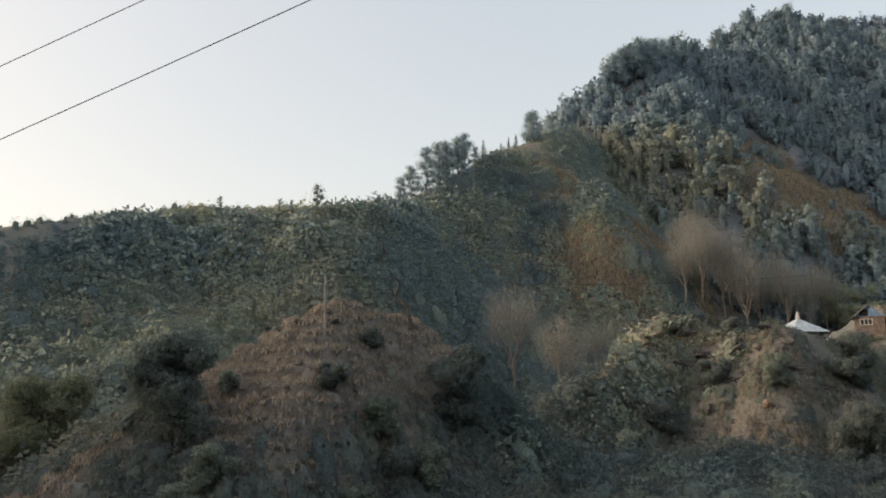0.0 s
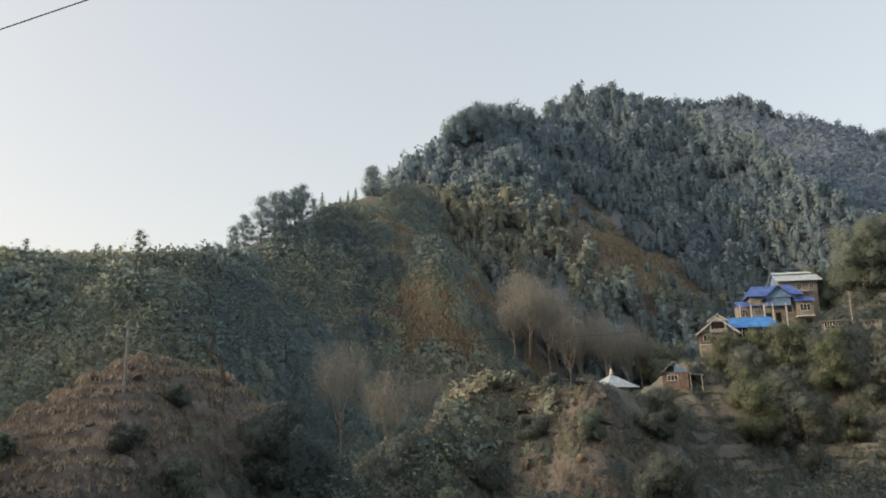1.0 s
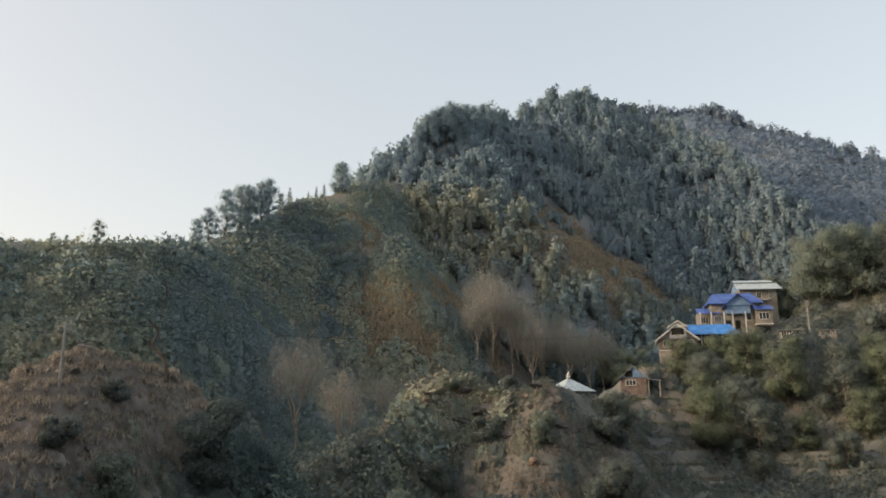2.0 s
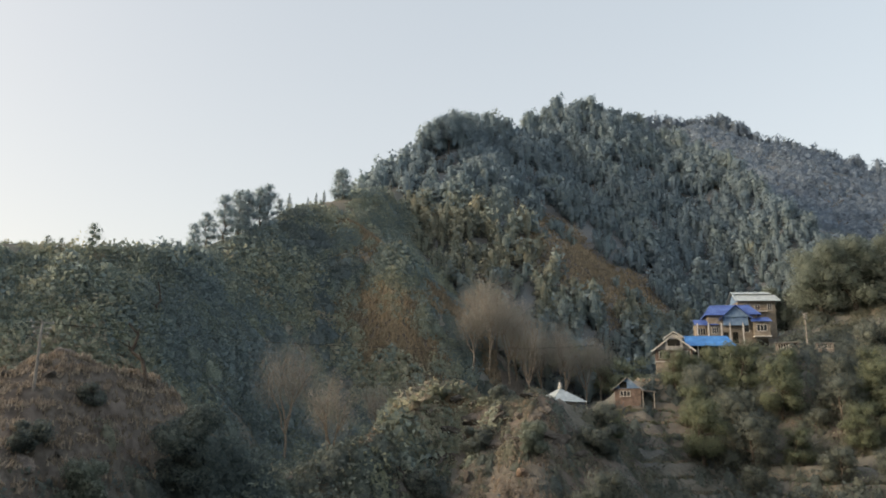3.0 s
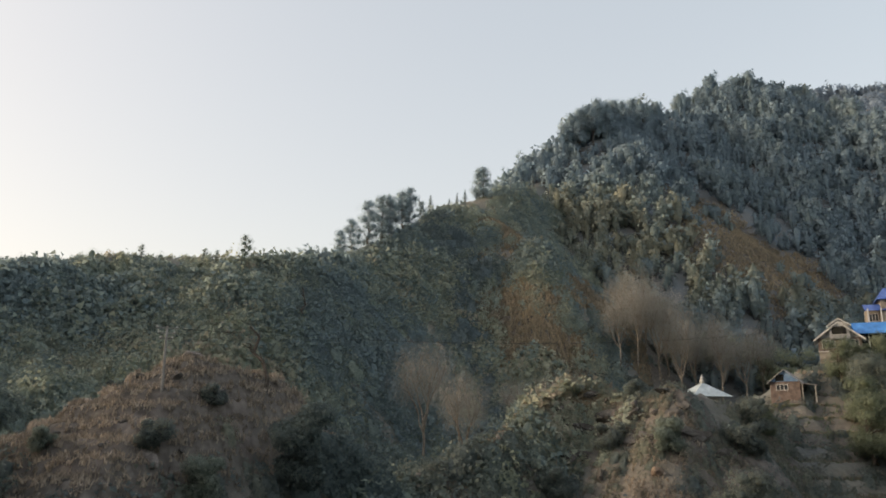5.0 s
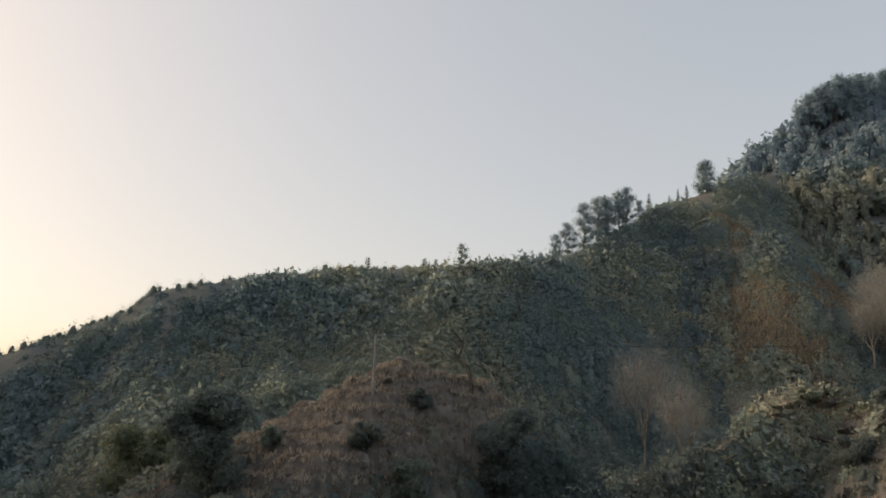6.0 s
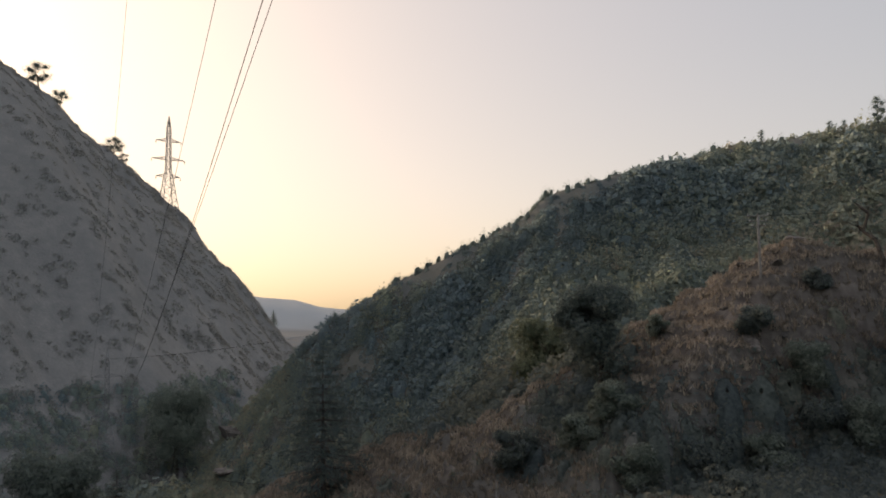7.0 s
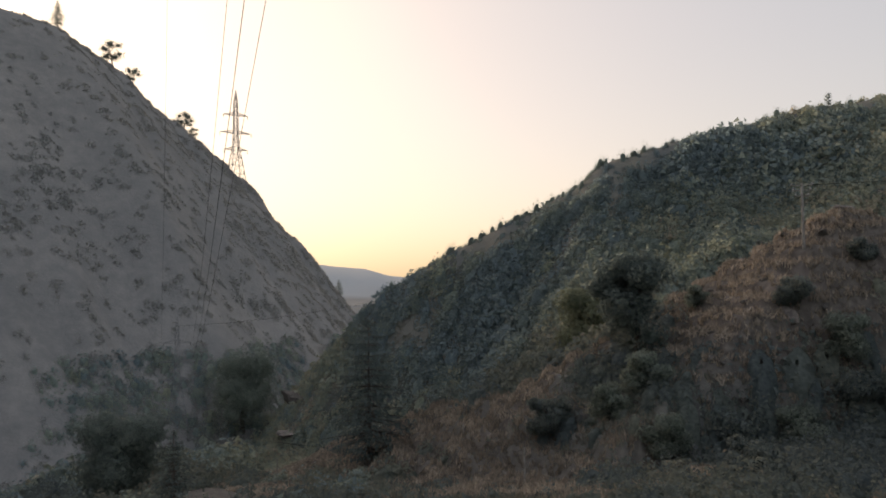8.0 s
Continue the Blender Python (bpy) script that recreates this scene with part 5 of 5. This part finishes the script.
def lattice_hut(label):
    root = tagged(new("stone_shed"), label, "shed", "stone sheds above the orchard")
    box_part("wall", (0, 5.6, 0, 3.5, -1.8, 2.1), STONE, root, "grey stone walls")
    slab_part("roof", ((-0.4, -0.7, 2.0), (6.1, -0.7, 2.0), (6.1, 3.9, 2.5), (-0.4, 3.9, 2.5)), 0.14, GREYWOOD, root, "flat weathered roof")
    lattice = box_part("lattice", (0.5, 5.1, -0.14, -0.06, 0.2, 0.32), WHITEWOOD, root, "white wooden lattice")
    for k in range(8):
        box_part("slat", (0.5 + k * 0.63, 0.64 + k * 0.63, -0.15, -0.05, 0.3, 1.75), WHITEWOOD, lattice)
    box_part("opening", (0.4, 5.2, -0.045, 0.05, 0.2, 1.8), DARKROOM, root)
    return root


stand(brick_house(), 61.6, 181.0, -16, z=14.4)
stand(blue_shed(), 69.4, 183.0, -10, z=19.2)
stand(villa(), 77.6, 189.4, -12, z=24.0)
stand(upper_house(), 87.6, 195.2, -8, z=30.0)
stand(hut(), 48.4, 168.0, -22, z=7.7)
stand(temple(), 32.2, 142.5, 20, z=4.4)
shed = stand(lattice_hut("stone shed with a white lattice front among shrubs"), 82.3, 164.6, -26, z=17.9)
shed.matrix_basis = shed.matrix_basis @ Matrix.Scale(0.82, 4)
copy_thing(shed, pose(88.6, 160.0, 17.9, 0, 0, -26) @ Matrix.Scale(0.72, 4))


# ---- pylons, poles and wires ----
def pylon(name, label, tall, foot, arms):
    """A lattice tower: four legs, cross bracing, three pairs of arms with insulators, a spike."""
    root = tagged(new(name), label, "pylon", "transmission pylons")
    def half(z):
        u = z / tall
        return foot * (1 - u / 0.55) * 0.5 + 0.09 * foot if u < 0.5 else max(0.03, (0.09 + 0.05 * (1 - u) / 0.5) * foot * (1 if u < 0.9 else (1 - u) / 0.1))
    levels = np.linspace(0, 1, 15) ** 0.85 * tall
    def corner(k, z):
        h = half(z)
        return ((-h, -h, z), (h, -h, z), (h, h, z), (-h, h, z))[k % 4]
    for k in range(4):
        bm = bmesh.new()
        for a, b in zip(levels, levels[1:]):
            tube(bm, corner(k, a), corner(k, b), 0.19, 0.17, 4)
        part("leg", bm, STEEL, root)
    bm = bmesh.new()
    for a, b in zip(levels, levels[1:-1]):
        for k in range(4):
            tube(bm, corner(k, a), corner(k + 1, b), 0.09, 0.09, 3)
            tube(bm, corner(k + 1, a), corner(k, b), 0.09, 0.09, 3)
            tube(bm, corner(k, b), corner(k + 1, b), 0.09, 0.09, 3)
    part("bracing", bm, STEEL, root, "crossed steel bracing")
    for z, reach in arms:
        for s in (-1, 1):
            bm = bmesh.new()
            h = half(z)
            for y in (-h, h):
                tube(bm, (s * h, y, z), (s * reach, 0, z + 0.2), 0.17, 0.13, 4)
                tube(bm, (s * h, y, z + 1.3), (s * reach, 0, z + 0.2), 0.14, 0.12, 4)
                for u in (0.3, 0.6):
                    tube(bm, (s * (h + (reach - h) * u), y * (1 - u), z + 0.2 * u), (s * (h + (reach - h) * u), y * (1 - u), z + 1.3 - 1.1 * u), 0.04, 0.04, 3)
            arm = part("arm", bm, STEEL, root)
            bm = bmesh.new()
            for q in range(7):
                bmesh.ops.create_cone(bm, cap_ends=True, segments=8, radius1=0.2, radius2=0.1, depth=0.14, matrix=pose(s * reach, 0, z + 0.1 - q * 0.2))
            tube(bm, (s * reach, 0, z + 0.2), (s * reach, 0, z - 1.5), 0.04, 0.04, 4)
            part("insulator", bm, DARKROOM, arm, "dark string of insulator discs")
    return root


tower = pylon("pylon", "steel lattice transmission pylon on the steep hill", 49.0, 7.5, ((20.5, 5.6), (28.5, 7.6), (37.0, 5.8)))
tower.matrix_basis = pose(-341, 87.5, 44.0, 0, 0, 98)
tower_b = copy_thing(tower, pose(-164.6, 36.6, -31.5, 0, 0, 82) @ Matrix.Scale(0.52, 4))
tagged(tower_b, "steel lattice transmission pylon in the valley bottom")


def wire(a, b, sag, thick, group="overhead wires"):
    """A hanging wire from a to b."""
    bm = bmesh.new()
    a, b = np.array(a, float), np.array(b, float)
    n = 40
    pts = [a + (b - a) * k / n - (0, 0, 4 * sag * (k / n) * (1 - k / n)) for k in range(n + 1)]
    for p, q in zip(pts, pts[1:]):
        tube(bm, p, q, thick, thick, 5)
    me = bpy.data.meshes.new("power_line")
    bm.to_mesh(me)
    bm.free()
    me.materials.append(WIREMAT)
    return tagged(new("power_line", me), "thin dark overhead power line spanning the valley", "power line", group)


wire((-164.1, 40.2, -11.5), (20, 13.1, 22.9), 2.2, 0.015)
wire((-164.1, 39.6, -16.1), (20, 13.04, 16.2), 4.56, 0.015)
wire((-164.0, 40.4, -18.1), (20, 14.34, 18.5), 1.66, 0.015)
wire((-165.1, 33.1, -14.8), (20, 11.7, 55.0), 8.2, 0.014)
for a, b in (((20, 13.1, 22.9), (200, -13.4, 56.6)), ((20, 13.04, 16.2), (200, -13.3, 47.5)), ((20, 14.34, 18.5), (200, -11.1, 56.3)), ((20, 11.7, 55.0), (200, -9.1, 123.0))):
    wire(a, b, 0.0, 0.015)


def utility_pole(x, y, z, tall, label):
    root = tagged(new("utility_pole"), label, "utility pole", "utility poles")
    bm = bmesh.new()
    tube(bm, (0, 0, -0.6), (0, 0, tall), 0.17, 0.12, 8)
    part("pole", bm, POLEWOOD, root)
    for k, w in enumerate((1.1, 0.9, 0.7)):
        arm = box_part("crossarm", (-w, w, -0.05, 0.05, tall - 0.25 - 0.55 * k, tall - 0.14 - 0.55 * k), POLEWOOD, root)
        for s in (-1, 1):
            bm = bmesh.new()
            bmesh.ops.create_cone(bm, cap_ends=True, segments=8, radius1=0.09, radius2=0.04, depth=0.2, matrix=pose(s * (w - 0.1), 0, tall - 0.04 - 0.55 * k))
            part("insulator", bm, WHITEWOOD, arm, "pale insulator")
    root.matrix_basis = pose(x, y, z, 0, 0, 35)
    return root


utility_pole(-30.4, 80.2, height(-30.4, 80.2), 6.6, "grey utility pole with crossarms on the grassy mound")
utility_pole(95.0, 176.0, height(95.0, 176.0), 8.0, "leaning grey utility pole beside the village path")
for k, off in enumerate((-0.9, 0.0, 0.9)):
    wire((-30.4 + off * 0.8, 80.2 + off * 0.6, height(-30.4, 80.2) + 6.4), (95 + off, 176, height(95, 176) + 7.8), 5.0, 0.008, "village cables")
    wire((-30.4 + off * 0.8, 80.2 + off * 0.6, height(-30.4, 80.2) + 6.4), (-118 + off, 30, -6.0), 3.0, 0.008, "village cables")


# ---- rocks ----
def rock(name, label, size, seed, mat=None, group="", category="rock"):
    """An angular boulder: a sphere cut by flat faces and roughened."""
    r = np.random.default_rng(seed)
    bm = bmesh.new()
    bmesh.ops.create_icosphere(bm, subdivisions=3 if max(size) > 1 else 2, radius=1.0)
    cuts = [(d / np.linalg.norm(d), r.uniform(0.42, 0.8)) for d in r.normal(size=(14, 3))]
    for v in bm.verts:
        p = np.array(v.co)
        for d, k in cuts:
            over = p @ d - k
            if over > 0:
                p = p - d * over * 0.92
        p = p * (1 + 0.16 * noise.noise(Vector(p * 2.3) + Vector((seed, 0, 0))))
        v.co = Vector(p * np.array(size))
    me = bpy.data.meshes.new(name)
    bm.to_mesh(me)
    bm.free()
    me.materials.append(mat or ROCK)
    return tagged(new(name, me), label, category, group)


ORANGE = surface("orange_rock", (0.14, 0.10, 0.075), (0.21, 0.155, 0.115), (0.30, 0.23, 0.175), 0.8, relief=0.8, depth=0.15)
DULLROCK = surface("dark_rock", (0.085, 0.078, 0.07), (0.13, 0.12, 0.108), (0.19, 0.175, 0.16), 0.9, relief=0.9, depth=0.2)


def lay(ob, x, y, turn=0, tip=0, lift=0.0):
    ob.matrix_basis = pose(x, y, height(x, y) + lift, tip, 0, turn)
    return ob


lay(rock("summit_boulder", "pale weathered boulder on top of the grassy mound", (1.7, 1.3, 0.9), 71), -31.8, 88.5, 20, 0, 0.1)
lay(rock("rock_slab", "pale rock slab lying on the edge of the mound", (2.3, 0.9, 0.55), 72), -40.5, 82.5, -40, 10, -0.05)
lay(rock("rock_slab", "grey tilted rock slab breaking out of the mound", (2.5, 0.8, 1.5), 73), -28.0, 73.2, 20, -28, -0.55)
lay(rock("rock_slab", "dark cracked rock slab on the mound", (1.5, 0.8, 0.9), 74, DULLROCK), -26.0, 71.6, 40, -25, -0.4)
lay(rock("rock_slab", "long pale rock slab among the shrubs", (3.2, 1.5, 0.7), 75), -10.0, 121.0, 22, 30, 0.6)
lay(rock("orange_boulder", "orange-brown boulder below the outcrop", (1.1, 0.9, 1.0), 76, ORANGE), 22.6, 121.5, 0, 0, 0.1)
lay(rock("valley_boulder", "flat grey boulder in the valley", (3.6, 2.2, 1.0), 77), -139.0, 56.0, 15, 0, 0.3)
lay(rock("rock_ledge", "long grey rock ledge above the valley stream", (8.5, 3.0, 2.2), 78, DULLROCK), -150.0, 61.0, 20, 0, 0.6)
lay(rock("white_boulder", "whitish boulder in the valley bottom", (1.3, 1.0, 0.9), 79, WHITEWOOD), -141.0, 45.0, 0, 0, 2.4)
crag_rock = lay(rock("crag_rock", "grey-brown angular rock of the outcrop", (1.6, 1.2, 1.1), 80, DULLROCK, "rocks of the outcrop"), 14.0, 142.5, 10)
for k in range(60):
    rr = np.random.default_rng(200 + k)
    a = OUTCROP[rr.integers(1, 8)]
    x, y = a[0] + rr.normal() * 3.2, a[1] - abs(rr.normal()) * 4.5
    copy_thing(crag_rock, pose(x, y, height(x, y) - 0.55, rr.uniform(-30, 30), rr.uniform(-30, 30), rr.uniform(0, 360)) @ Matrix.Diagonal((rr.uniform(0.5, 2.1), rr.uniform(0.5, 1.4), rr.uniform(0.4, 1.7), 1)))
stone = lay(rock("field_stone", "small grey stone on the mound", (0.6, 0.45, 0.35), 81, DULLROCK, "stones on the mound"), -36.0, 78.0)
for k in range(150):
    rr = np.random.default_rng(300 + k)
    x, y = rr.uniform(-58, -16), rr.uniform(52, 86)
    copy_thing(stone, pose(x, y, height(x, y) - 0.08, rr.uniform(-20, 20), rr.uniform(-20, 20), rr.uniform(0, 360)) @ Matrix.Scale(rr.uniform(0.35, 1.7), 4))


def fence_post(x, y, tall):
    """A short weathered post that carries the low cables."""
    bm = bmesh.new()
    tube(bm, (0, 0, -0.4), (0.03, 0, tall), 0.09, 0.07, 7)
    me = bpy.data.meshes.new("cable_post")
    bm.to_mesh(me)
    bm.free()
    me.materials.append(POLEWOOD)
    ob = tagged(new("cable_post", me), "short pale weathered post below the mound", "post", "cable posts")
    ob.matrix_basis = pose(x, y, height(x, y))


fence_post(-50.4, 50.4, 1.6)
fence_post(-31.5, 46.0, 3.2)
fence_post(-84.7, 39.0, 2.5)
for k in range(2):
    wire((-84.7, 39.0 + k * 0.3, -21.2), (-50.4, 50.4 + k * 0.3, -16.6 - k * 0.3), 0.7, 0.018, "low cables")
    wire((-50.4, 50.4 + k * 0.3, -16.6 - k * 0.3), (-31.5, 46.0 + k * 0.3, height(-31.5, 46.0) + 3.0 - k * 0.4), 0.5, 0.018, "low cables")
